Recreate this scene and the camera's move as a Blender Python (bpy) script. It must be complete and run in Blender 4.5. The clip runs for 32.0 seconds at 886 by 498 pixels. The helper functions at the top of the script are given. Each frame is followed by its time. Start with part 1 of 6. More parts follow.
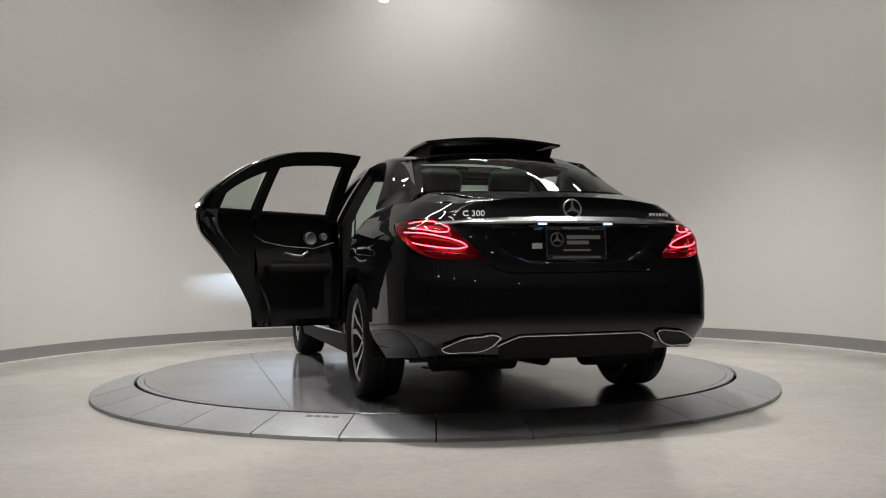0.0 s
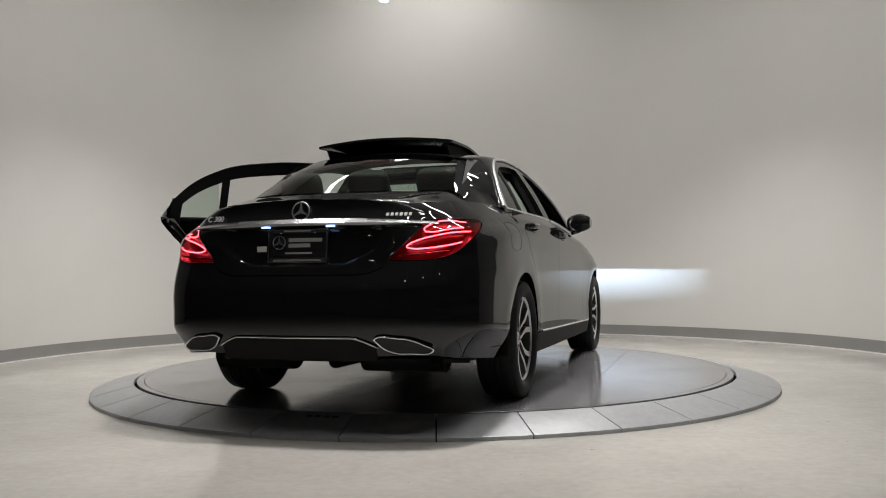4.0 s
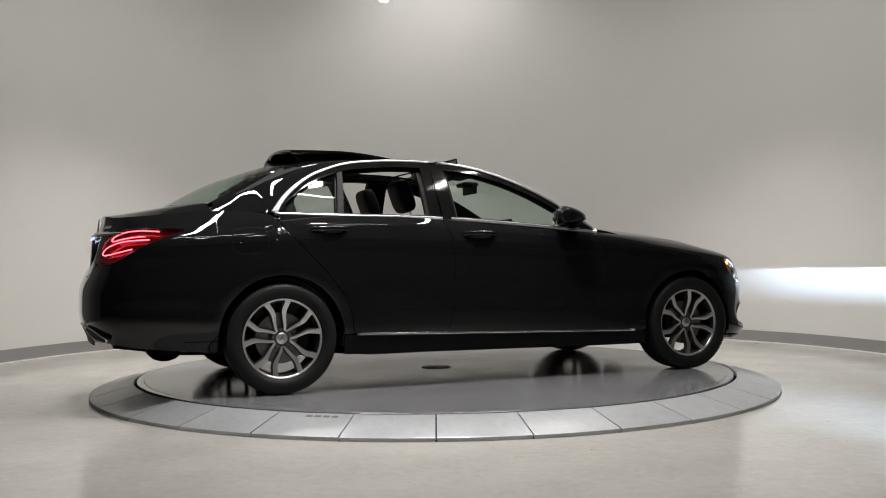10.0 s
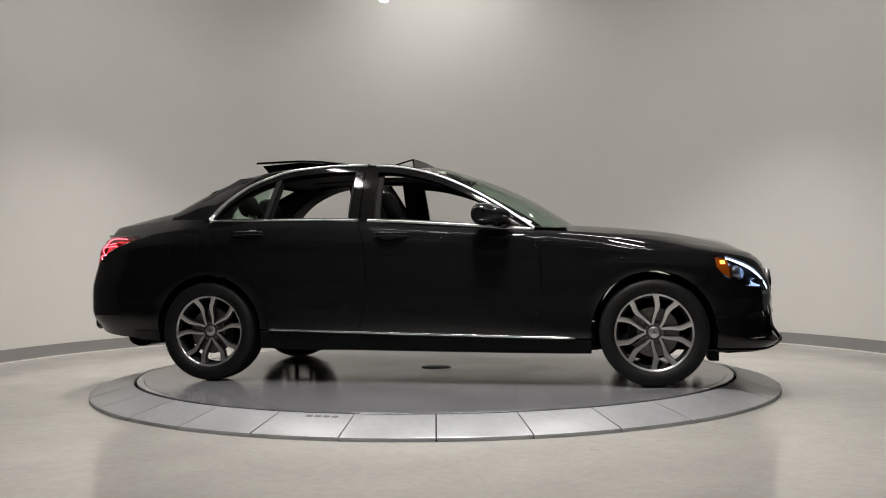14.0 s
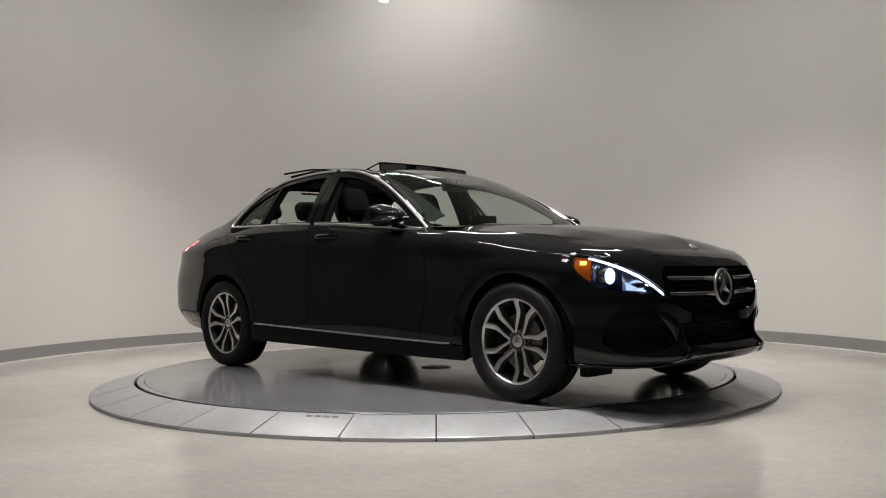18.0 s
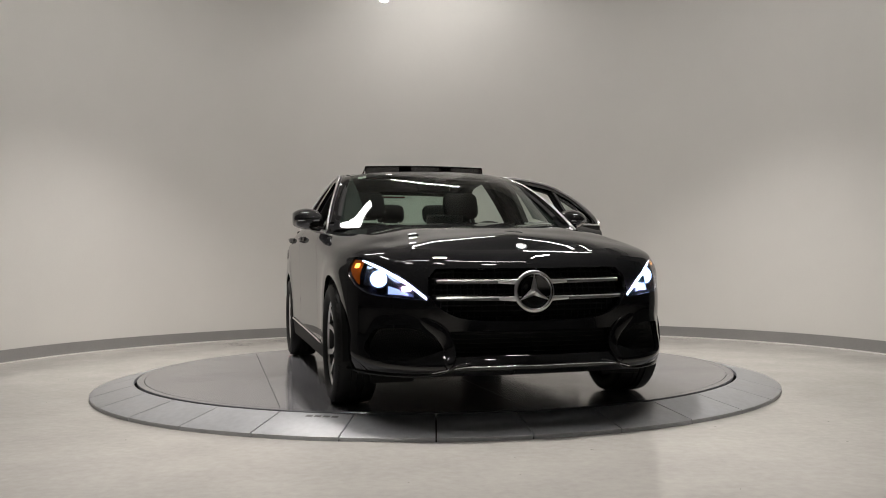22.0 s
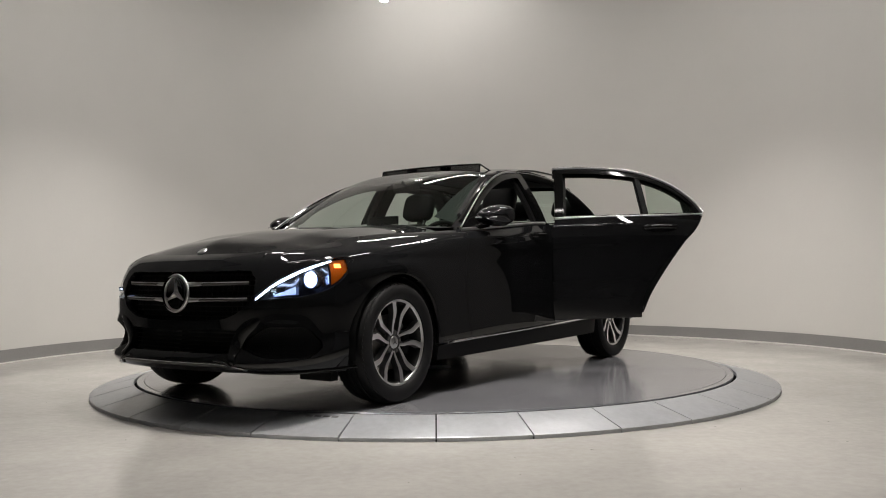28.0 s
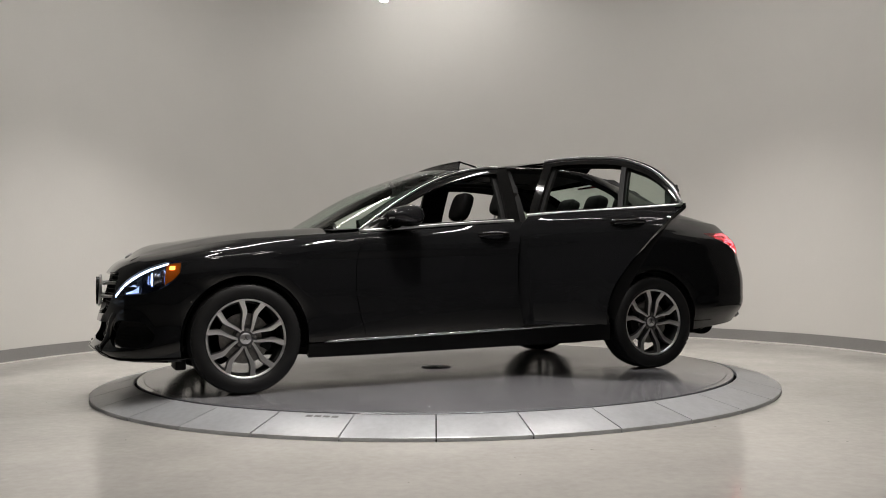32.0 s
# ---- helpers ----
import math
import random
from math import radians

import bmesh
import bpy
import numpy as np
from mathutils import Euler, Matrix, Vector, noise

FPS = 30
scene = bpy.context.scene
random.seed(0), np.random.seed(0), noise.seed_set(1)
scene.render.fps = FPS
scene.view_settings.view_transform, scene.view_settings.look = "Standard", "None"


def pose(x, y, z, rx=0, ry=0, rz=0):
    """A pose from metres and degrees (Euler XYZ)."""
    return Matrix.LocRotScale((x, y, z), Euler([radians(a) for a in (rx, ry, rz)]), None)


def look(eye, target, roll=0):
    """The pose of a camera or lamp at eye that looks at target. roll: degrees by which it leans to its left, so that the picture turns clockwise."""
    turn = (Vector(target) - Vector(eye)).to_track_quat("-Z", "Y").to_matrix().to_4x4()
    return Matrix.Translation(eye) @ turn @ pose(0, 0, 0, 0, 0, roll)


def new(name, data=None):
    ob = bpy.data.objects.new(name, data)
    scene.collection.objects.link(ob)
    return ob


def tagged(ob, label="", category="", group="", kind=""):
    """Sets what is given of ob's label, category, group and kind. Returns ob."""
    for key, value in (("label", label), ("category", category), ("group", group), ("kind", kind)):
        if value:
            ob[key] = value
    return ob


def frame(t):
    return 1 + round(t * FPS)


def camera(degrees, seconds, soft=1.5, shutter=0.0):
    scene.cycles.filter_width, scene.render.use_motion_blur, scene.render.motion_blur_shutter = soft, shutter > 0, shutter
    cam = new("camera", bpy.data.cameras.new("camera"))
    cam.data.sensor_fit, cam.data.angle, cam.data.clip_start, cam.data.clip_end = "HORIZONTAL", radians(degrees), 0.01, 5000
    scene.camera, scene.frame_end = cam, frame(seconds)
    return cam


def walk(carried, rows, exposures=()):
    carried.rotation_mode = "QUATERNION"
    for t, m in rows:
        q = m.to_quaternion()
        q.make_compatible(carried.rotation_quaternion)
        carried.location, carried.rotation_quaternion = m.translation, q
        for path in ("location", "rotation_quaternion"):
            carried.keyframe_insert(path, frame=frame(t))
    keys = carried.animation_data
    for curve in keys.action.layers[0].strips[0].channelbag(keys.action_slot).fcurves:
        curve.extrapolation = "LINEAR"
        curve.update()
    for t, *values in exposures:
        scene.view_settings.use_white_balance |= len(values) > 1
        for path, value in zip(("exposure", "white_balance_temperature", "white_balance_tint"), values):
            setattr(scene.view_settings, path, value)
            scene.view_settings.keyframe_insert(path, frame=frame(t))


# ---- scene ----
# The camera stands still; the car turns with the disc of a turntable.
EYE = (-0.014, -6.496, 0.804)
cam = camera(52.85, 32.0, soft=0.95)
AIM = look(EYE, (EYE[0] + math.sin(radians(0.652)), EYE[1] + math.cos(radians(0.652)), EYE[2] + math.tan(radians(1.251))), -0.638)
walk(cam, [(0.0, AIM), (32.0, AIM)], exposures=[(0.0, 0.0, 6500, 10), (8.0, 0.0, 6450, 10), (14.0, 0.0, 6550, 10.4), (19.0, 0.0, 6600, 11.2), (32.0, 0.0, 6600, 11.0)])

# ---------------------------------------------------------------- world and large lights
world = bpy.data.worlds.new("world")
scene.world = world
world.use_nodes = True
world.node_tree.nodes["Background"].inputs["Color"].default_value = (0.9, 0.95, 1.0, 1)
world.node_tree.nodes["Background"].inputs["Strength"].default_value = 0.02

ROOM_X, ROOM_Y, ROOM_R = 0.04, 0.59, 4.02
CEIL = 5.0


def area_lamp(name, m, sx, sy, watts, colour=(1, 0.97, 0.94), spread=174):
    data = bpy.data.lights.new(name, "AREA")
    data.shape, data.size, data.size_y = "RECTANGLE", sx, sy
    data.energy, data.color, data.spread = watts, colour, radians(spread)
    ob = new(name, data)
    ob.matrix_world = m
    return ob


def spot_lamp(name, eye, target, watts, degrees, blend=1.0, radius=0.14, colour=(1, 0.96, 0.92)):
    data = bpy.data.lights.new(name, "SPOT")
    data.energy, data.color, data.spot_size, data.spot_blend, data.shadow_soft_size = watts, colour, radians(degrees), blend, radius
    ob = new(name, data)
    ob.matrix_world = look(eye, target)
    return ob


# ---------------------------------------------------------------- materials
def node(nt, kind, **values):
    n = nt.nodes.new(kind)
    for k, v in values.items():
        n.inputs[k.replace("_", " ")].default_value = v
    return n


def mat(name, colour, rough=0.5, metal=0.0, coat=0.0, spec=0.5, vary=0.0, scale=6.0, bump=0.0, bump_scale=60.0, emit=None, strength=0.0, rough_vary=0.0, coat_rough=0.03, each=False):
    m = bpy.data.materials.new(name)
    m.use_nodes = True
    nt = m.node_tree
    b = nt.nodes["Principled BSDF"]
    b.inputs["Base Color"].default_value = (*colour, 1)
    b.inputs["Roughness"].default_value = rough
    b.inputs["Metallic"].default_value = metal
    b.inputs["Coat Weight"].default_value = coat
    b.inputs["Coat Roughness"].default_value = coat_rough
    b.inputs["Specular IOR Level"].default_value = spec
    if emit:
        b.inputs["Emission Color"].default_value = (*emit, 1)
        b.inputs["Emission Strength"].default_value = strength
    if vary or bump or rough_vary:
        tc = nt.nodes.new("ShaderNodeTexCoord")
        n1 = node(nt, "ShaderNodeTexNoise", Scale=scale, Detail=6.0, Roughness=0.6)
        n2 = node(nt, "ShaderNodeTexNoise", Scale=bump_scale, Detail=5.0, Roughness=0.6)
        place = tc.outputs["Object"]
        if each:
            info = nt.nodes.new("ShaderNodeObjectInfo")
            far = nt.nodes.new("ShaderNodeVectorMath")
            far.operation, far.inputs[1].default_value = "SCALE", (0, 0, 0)
            far.inputs["Scale"].default_value = 40.0
            comb = nt.nodes.new("ShaderNodeCombineXYZ")
            shift = nt.nodes.new("ShaderNodeVectorMath")
            for axis in ("X", "Y", "Z"):
                nt.links.new(info.outputs["Random"], comb.inputs[axis])
            nt.links.new(comb.outputs[0], far.inputs[0])
            nt.links.new(place, shift.inputs[0])
            nt.links.new(far.outputs[0], shift.inputs[1])
            place = shift.outputs[0]
        nt.links.new(place, n1.inputs["Vector"])
        nt.links.new(place, n2.inputs["Vector"])
        if vary:
            mix = nt.nodes.new("ShaderNodeMix")
            mix.data_type = "RGBA"
            mix.inputs[6].default_value = (*[c * (1 - vary) for c in colour], 1)
            mix.inputs[7].default_value = (*[min(1, c * (1 + vary)) for c in colour], 1)
            add = nt.nodes.new("ShaderNodeMath")
            add.operation = "ADD"
            half = nt.nodes.new("ShaderNodeMath")
            half.operation = "MULTIPLY"
            half.inputs[1].default_value = 0.5
            nt.links.new(n1.outputs["Fac"], add.inputs[0])
            nt.links.new(n2.outputs["Fac"], add.inputs[1])
            nt.links.new(add.outputs[0], half.inputs[0])
            ramp = nt.nodes.new("ShaderNodeMapRange")
            ramp.inputs[1].default_value, ramp.inputs[2].default_value = 0.35, 0.65
            nt.links.new(half.outputs[0], ramp.inputs[0])
            nt.links.new(ramp.outputs[0], mix.inputs[0])
            nt.links.new(mix.outputs[2], b.inputs["Base Color"])
        if rough_vary:
            rr = nt.nodes.new("ShaderNodeMapRange")
            rr.inputs[1].default_value, rr.inputs[2].default_value = 0.3, 0.7
            rr.inputs[3].default_value, rr.inputs[4].default_value = max(0, rough - rough_vary), min(1, rough + rough_vary)
            nt.links.new(n1.outputs["Fac"], rr.inputs[0])
            nt.links.new(rr.outputs[0], b.inputs["Roughness"])
        if bump:
            bp = node(nt, "ShaderNodeBump", Strength=bump, Distance=0.002)
            nt.links.new(n2.outputs["Fac"], bp.inputs["Height"])
            nt.links.new(bp.outputs["Normal"], b.inputs["Normal"])
    return m


def glass_mat(name, tint, ior=1.5):
    m = bpy.data.materials.new(name)
    m.use_nodes = True
    nt = m.node_tree
    nt.nodes.remove(nt.nodes["Principled BSDF"])
    out = nt.nodes["Material Output"]
    tr = node(nt, "ShaderNodeBsdfTransparent", Color=(*tint, 1))
    gl = node(nt, "ShaderNodeBsdfGlossy", Roughness=0.012)
    lw = node(nt, "ShaderNodeLayerWeight", Blend=0.5)
    pw = nt.nodes.new("ShaderNodeMath")
    pw.operation, pw.inputs[1].default_value = "POWER", 5.0
    fr = nt.nodes.new("ShaderNodeMapRange")
    fr.inputs[3].default_value, fr.inputs[4].default_value = ((ior - 1) / (ior + 1)) ** 2 * 1.7, 1.0
    nt.links.new(lw.outputs["Facing"], pw.inputs[0])
    nt.links.new(pw.outputs[0], fr.inputs[0])
    mx = nt.nodes.new("ShaderNodeMixShader")
    nt.links.new(fr.outputs[0], mx.inputs[0])
    nt.links.new(tr.outputs[0], mx.inputs[1])
    nt.links.new(gl.outputs[0], mx.inputs[2])
    nt.links.new(mx.outputs[0], out.inputs["Surface"])
    return m


WALL_PAINT = mat("wall_paint", (0.70, 0.69, 0.66), 0.7, vary=0.025, scale=1.3, bump=0.05, bump_scale=90)
BASE_GREY = mat("baseboard_rubber", (0.27, 0.265, 0.26), 0.5, vary=0.06, scale=4, bump=0.03)
CONCRETE = mat("polished_concrete", (0.54, 0.52, 0.485), 0.13, vary=0.09, scale=2.6, bump_scale=22, rough_vary=0.02)
CEILING_PAINT = mat("ceiling_paint", (0.30, 0.295, 0.285), 0.8, vary=0.03)
# Grey tuned to the reflections that the added wings give the car's flanks.
WING_GREY = mat("unseen_wing_grey", (0.11, 0.108, 0.105), 0.75, vary=0.05, scale=1.2)
# The hall's dimness is put into the colour of its unseen walls.
UNSEEN_DARK = mat("unseen_dark_wall", (0.06, 0.06, 0.065), 0.7, vary=0.1)
DISC_STEEL = mat("disc_steel", (0.32, 0.32, 0.34), 0.14, metal=0.4, vary=0.13, scale=2.2, rough_vary=0.04, bump_scale=18)
RING_STEEL = mat("ring_steel", (0.47, 0.482, 0.50), 0.34, metal=0.3, vary=0.10, scale=5.0, bump=0.04, bump_scale=26, rough_vary=0.04, each=True)
PIT = mat("pit_dark", (0.02, 0.02, 0.02), 0.8)
PAINT = mat("black_paint", (0.0092, 0.0095, 0.0102), 0.5, coat=1.0, spec=0.0, coat_rough=0.012)
PAINT.node_tree.nodes["Principled BSDF"].inputs["Coat IOR"].default_value = 1.44
GLOSS_BLACK = mat("gloss_black_trim", (0.006, 0.006, 0.006), 0.07, spec=0.45)
GRILLE_BLACK = mat("grille_black", (0.006, 0.006, 0.0065), 0.5, spec=0.2)
MATTE_BLACK = mat("black_plastic", (0.008, 0.008, 0.008), 0.55, spec=0.10, bump=0.1, bump_scale=300)
RUBBER = mat("tyre_rubber", (0.010, 0.010, 0.0102), 0.60, spec=0.25, vary=0.15, scale=20, bump=0.12, bump_scale=180)
CHROME = mat("chrome", (0.82, 0.82, 0.83), 0.17, metal=1.0, rough_vary=0.03)
SATIN = mat("satin_aluminium", (0.74, 0.74, 0.75), 0.36, metal=1.0, rough_vary=0.05)
BOOT_TRIM = mat("boot_trim_metal", (0.46, 0.46, 0.47), 0.24, metal=1.0)
ALLOY = mat("machined_alloy", (0.74, 0.735, 0.73), 0.34, metal=0.9, rough_vary=0.06, scale=30)
ALLOY_DARK = mat("grey_alloy", (0.11, 0.11, 0.112), 0.38, metal=0.7, rough_vary=0.05)
BARREL = mat("dark_barrel", (0.03, 0.03, 0.03), 0.45, metal=0.5)
IRON = mat("brake_iron", (0.22, 0.21, 0.2), 0.42, metal=0.9, vary=0.2, scale=30)
LEATHER = mat("black_leather", (0.007, 0.0067, 0.0064), 0.6, spec=0.14, vary=0.12, scale=8, bump=0.25, bump_scale=260)
LINER = mat("headliner_fabric", (0.05, 0.05, 0.052), 0.9, vary=0.06, bump=0.2, bump_scale=400)
CABIN_PLASTIC = mat("cabin_plastic", (0.009, 0.009, 0.009), 0.6, spec=0.25, bump=0.12, bump_scale=260)
GLASS = glass_mat("tinted_glass", (0.74, 0.86, 0.79))
QUARTER_GLASS = glass_mat("quarter_glass", (0.70, 0.80, 0.73))
LENS = glass_mat("clear_lens", (0.93, 0.94, 0.95))
RED_LENS = glass_mat("red_lens", (0.80, 0.10, 0.13))
LED_WHITE = mat("led_white", (0.9, 0.9, 0.9), 0.3, emit=(0.62, 0.76, 1.0), strength=8.0)
PROJECTOR = mat("projector_lens", (0.5, 0.55, 0.7), 0.05, emit=(0.36, 0.52, 1.0), strength=9.0)
BEAM = mat("beam_source", (0.9, 0.9, 0.9), 0.3, emit=(0.62, 0.78, 1.0), strength=2100000.0)
LED_RED = mat("led_red", (0.5, 0.02, 0.02), 0.3, emit=(1.0, 0.40, 0.42), strength=13.0)
RED_PLASTIC = mat("red_plastic", (0.10, 0.002, 0.005), 0.25, coat=0.6)
RED_GLOW = mat("lit_red_bowl", (0.055, 0.001, 0.003), 0.3, coat=0.5, emit=(1.0, 0.03, 0.05), strength=0.016)
AMBER = mat("amber_lens", (0.42, 0.085, 0.005), 0.2, coat=0.7, emit=(1.0, 0.24, 0.02), strength=0.05)
AMBER_LIT = mat("amber_lit", (0.9, 0.4, 0.05), 0.3, emit=(1.0, 0.42, 0.06), strength=5.0)
SILVER_INNER = mat("reflector_silver", (0.28, 0.29, 0.32), 0.2, metal=0.9)
MODULE = mat("lamp_module", (0.16, 0.17, 0.21), 0.16, metal=0.9)
BLADE = mat("lit_blade", (0.6, 0.65, 0.8), 0.2, emit=(0.40, 0.56, 1.0), strength=1.2)
LAMP_BOWL = mat("lamp_bowl", (0.030, 0.031, 0.036), 0.25, metal=0.4)
WHITE_PRINT = mat("white_print", (0.36, 0.36, 0.36), 0.5)
DIM_PRINT = mat("dim_print", (0.25, 0.25, 0.25), 0.5)
PLATE_BLACK = mat("plate_black", (0.012, 0.012, 0.014), 0.35)
GREY_FRAME = mat("plate_frame_grey", (0.30, 0.30, 0.31), 0.25, metal=0.9)
LETTER = mat("bright_letter", (0.75, 0.75, 0.76), 0.35, metal=0.55)
STICKER = mat("paper_sticker", (0.65, 0.65, 0.62), 0.6)
SPOT_GLOW = mat("spot_glow", (0.9, 0.9, 0.9), 0.5, emit=(1.0, 0.97, 0.93), strength=45.0)
TUBE_GLOW = mat("tube_glow", (0.9, 0.9, 0.9), 0.5, emit=(1.0, 0.96, 0.9), strength=5.0)
DARK_FIXTURE = mat("fixture_black", (0.03, 0.03, 0.03), 0.6, vary=0.05)
FIXTURE = mat("fixture_white", (0.7, 0.7, 0.69), 0.5, vary=0.02)


# ---------------------------------------------------------------- mesh helpers
def mesh_of(bm, name, smooth=True):
    me = bpy.data.meshes.new(name)
    bm.normal_update()
    if smooth:
        for f in bm.faces:
            f.smooth = True
    bm.to_mesh(me)
    bm.free()
    return me


def part(name, bm, material, parent=None, label="", smooth=True, sharp=None):
    me = mesh_of(bm, name, smooth)
    me.materials.append(material)
    if sharp:
        me.set_sharp_from_angle(angle=radians(sharp))
    ob = new(name, me)
    if parent is not None:
        ob.parent = parent
    if label:
        ob["label"] = label
    return ob


def thing(name, label, category, group="", kind=""):
    return tagged(new(name), label, category, group, kind)


def add_grid(bm, pts):
    """Quads over rows of points (a list of equal rows)."""
    rows = [[bm.verts.new(p) for p in row] for row in pts]
    for a, b in zip(rows, rows[1:]):
        for i in range(len(a) - 1):
            bm.faces.new((a[i], a[i + 1], b[i + 1], b[i]))
    return rows


def add_box(bm, lo, hi, bevel=0.0, m=None, seg=2):
    r = bmesh.ops.create_cube(bm, size=1.0)
    vs = r["verts"]
    for v in vs:
        v.co = Vector([lo[i] + (hi[i] - lo[i]) * (v.co[i] + 0.5) for i in range(3)])
    if bevel:
        es = list({e for v in vs for e in v.link_edges})
        r2 = bmesh.ops.bevel(bm, geom=es, offset=bevel, segments=seg, affect="EDGES", profile=0.6)
        vs = list({v for f in r2["faces"] for v in f.verts} | {v for v in vs if v.is_valid})
    if m is not None:
        bmesh.ops.transform(bm, matrix=m, verts=vs)
    return vs


def add_pillow(bm, lo, hi, m=None, e_edge=0.42, e_face=0.55, nu=28, nv=12):
    """A cushion that fills the box lo to hi: rounded corners in y and z, domed along x."""
    def pw(v, e):
        return math.copysign(abs(v) ** e, v)
    rows = []
    for j in range(nv + 1):
        th = -math.pi / 2 + math.pi * j / nv
        row = []
        for i in range(nu + 1):
            ph = 2 * math.pi * i / nu
            q = (pw(math.sin(th), e_face), pw(math.cos(th), e_face) * pw(math.cos(ph), e_edge), pw(math.cos(th), e_face) * pw(math.sin(ph), e_edge))
            p = Vector([lo[k] + (hi[k] - lo[k]) * (q[k] + 1) / 2 for k in range(3)])
            row.append(m @ p if m is not None else p)
        rows.append(row)
    rr = add_grid(bm, rows)
    vs = [v for r in rr for v in r]
    bmesh.ops.remove_doubles(bm, verts=vs, dist=1e-5)
    bmesh.ops.recalc_face_normals(bm, faces=bm.faces)


def add_tube(bm, path, rx, rz=None, n=8, closed=False, up=(0, 0, 1), cap=True, grow=None):
    """A tube with an elliptic section along a path: rx sideways, rz along up."""
    rz = rz or rx
    path = [Vector(p) for p in path]
    rings = []
    for i, p in enumerate(path):
        a = path[i - 1] if (i or closed) else p
        b = path[(i + 1) % len(path)] if (i + 1 < len(path) or closed) else p
        t = (b - a).normalized()
        side = t.cross(Vector(up))
        side = side.normalized() if side.length > 1e-6 else Vector((1, 0, 0))
        w = side.cross(t).normalized()
        if grow:
            g = grow(i / (len(path) - 1))
            side, w = side * g, w * g
        rings.append([bm.verts.new(p + side * (rx * math.cos(k * 2 * math.pi / n)) + w * (rz * math.sin(k * 2 * math.pi / n))) for k in range(n)])
    pairs = list(zip(rings, rings[1:])) + ([(rings[-1], rings[0])] if closed else [])
    for a, b in pairs:
        for k in range(n):
            bm.faces.new((a[k], a[(k + 1) % n], b[(k + 1) % n], b[k]))
    if cap and not closed:
        bm.faces.new(rings[0])
        bm.faces.new(rings[-1][::-1])


def add_revolve(bm, profile, n=48, m=None, closed=False):
    """Revolve (radius, y) points round the y axis."""
    pts = []
    for k in range(n + 1):
        a = 2 * math.pi * k / n
        pts.append([(r * math.cos(a), y, r * math.sin(a)) for r, y in profile])
    rows = []
    for k in range(n):
        rows.append([bm.verts.new(p) for p in pts[k]])
    for k in range(n):
        a, b = rows[k], rows[(k + 1) % n]
        rng = range(len(a)) if closed else range(len(a) - 1)
        for i in rng:
            j = (i + 1) % len(a)
            bm.faces.new((a[i], a[j], b[j], b[i]))
    vs = [v for r in rows for v in r]
    if m is not None:
        bmesh.ops.transform(bm, matrix=m, verts=vs)
    bmesh.ops.remove_doubles(bm, verts=vs, dist=1e-6)


def add_prism(bm, outline, y0, y1, m=None):
    """An outline of (x, z) points drawn out from y0 to y1."""
    a = [bm.verts.new((x, y0, z)) for x, z in outline]
    b = [bm.verts.new((x, y1, z)) for x, z in outline]
    bm.faces.new(a)
    bm.faces.new(b[::-1])
    n = len(a)
    for i in range(n):
        bm.faces.new((a[i], b[i], b[(i + 1) % n], a[(i + 1) % n]))
    bmesh.ops.recalc_face_normals(bm, faces=list({f for v in a + b for f in v.link_faces}))
    if m is not None:
        bmesh.ops.transform(bm, matrix=m, verts=a + b)


def solidify(bm, t):
    """Gives an open sheet a thickness t against its normals."""
    bm.normal_update()
    bmesh.ops.solidify(bm, geom=list(bm.faces), thickness=t)


def spl(xs, ys):
    """A smooth curve through the values ys at xs (xs rising)."""
    xs, ys = list(xs), list(ys)
    d = [(ys[i + 1] - ys[i]) / (xs[i + 1] - xs[i]) for i in range(len(xs) - 1)]
    tg = [d[0]]
    for i in range(1, len(xs) - 1):
        h0, h1 = xs[i] - xs[i - 1], xs[i + 1] - xs[i]
        tg.append((d[i - 1] * h1 + d[i] * h0) / (h0 + h1))
    tg.append(d[-1])

    def f(x):
        if x <= xs[0]:
            return ys[0]
        if x >= xs[-1]:
            return ys[-1]
        i = 0
        while xs[i + 1] < x:
            i += 1
        h = xs[i + 1] - xs[i]
        s = (x - xs[i]) / h
        return (ys[i] * (1 + 2 * s) * (1 - s) ** 2 + tg[i] * h * s * (1 - s) ** 2 + ys[i + 1] * s * s * (3 - 2 * s) + tg[i + 1] * h * s * s * (s - 1))
    return f


def spl3(pts):
    """A smooth space curve through points, from 0 to 1 by length."""
    pts = [Vector(p) for p in pts]
    s = [0.0]
    for a, b in zip(pts, pts[1:]):
        s.append(s[-1] + max(1e-6, (b - a).length))
    s = [v / s[-1] for v in s]
    fx, fy, fz = (spl(s, [p[i] for p in pts]) for i in range(3))
    return lambda t: Vector((fx(t), fy(t), fz(t)))


# ---------------------------------------------------------------- the room
def arc_wall(name, r0, r1, z0, z1, a0, a1, material, n=96, label=""):
    bm = bmesh.new()
    sec = [(r0, z0), (r0, z1), (r1, z1), (r1, z0)]
    rows = []
    for k in range(n + 1):
        a = radians(a0 + (a1 - a0) * k / n)
        rows.append([bm.verts.new((ROOM_X + r * math.cos(a), ROOM_Y + r * math.sin(a), z)) for r, z in sec])
    for a, b in zip(rows, rows[1:]):
        for i in range(4):
            bm.faces.new((a[i], b[i], b[(i + 1) % 4], a[(i + 1) % 4]))
    bm.faces.new(rows[0])
    bm.faces.new(rows[-1][::-1])
    bmesh.ops.recalc_face_normals(bm, faces=bm.faces)
    ob = part(name, bm, material, sharp=40)
    return tagged(ob, label, "wall" if "wall" in name else "baseboard", kind="structure")


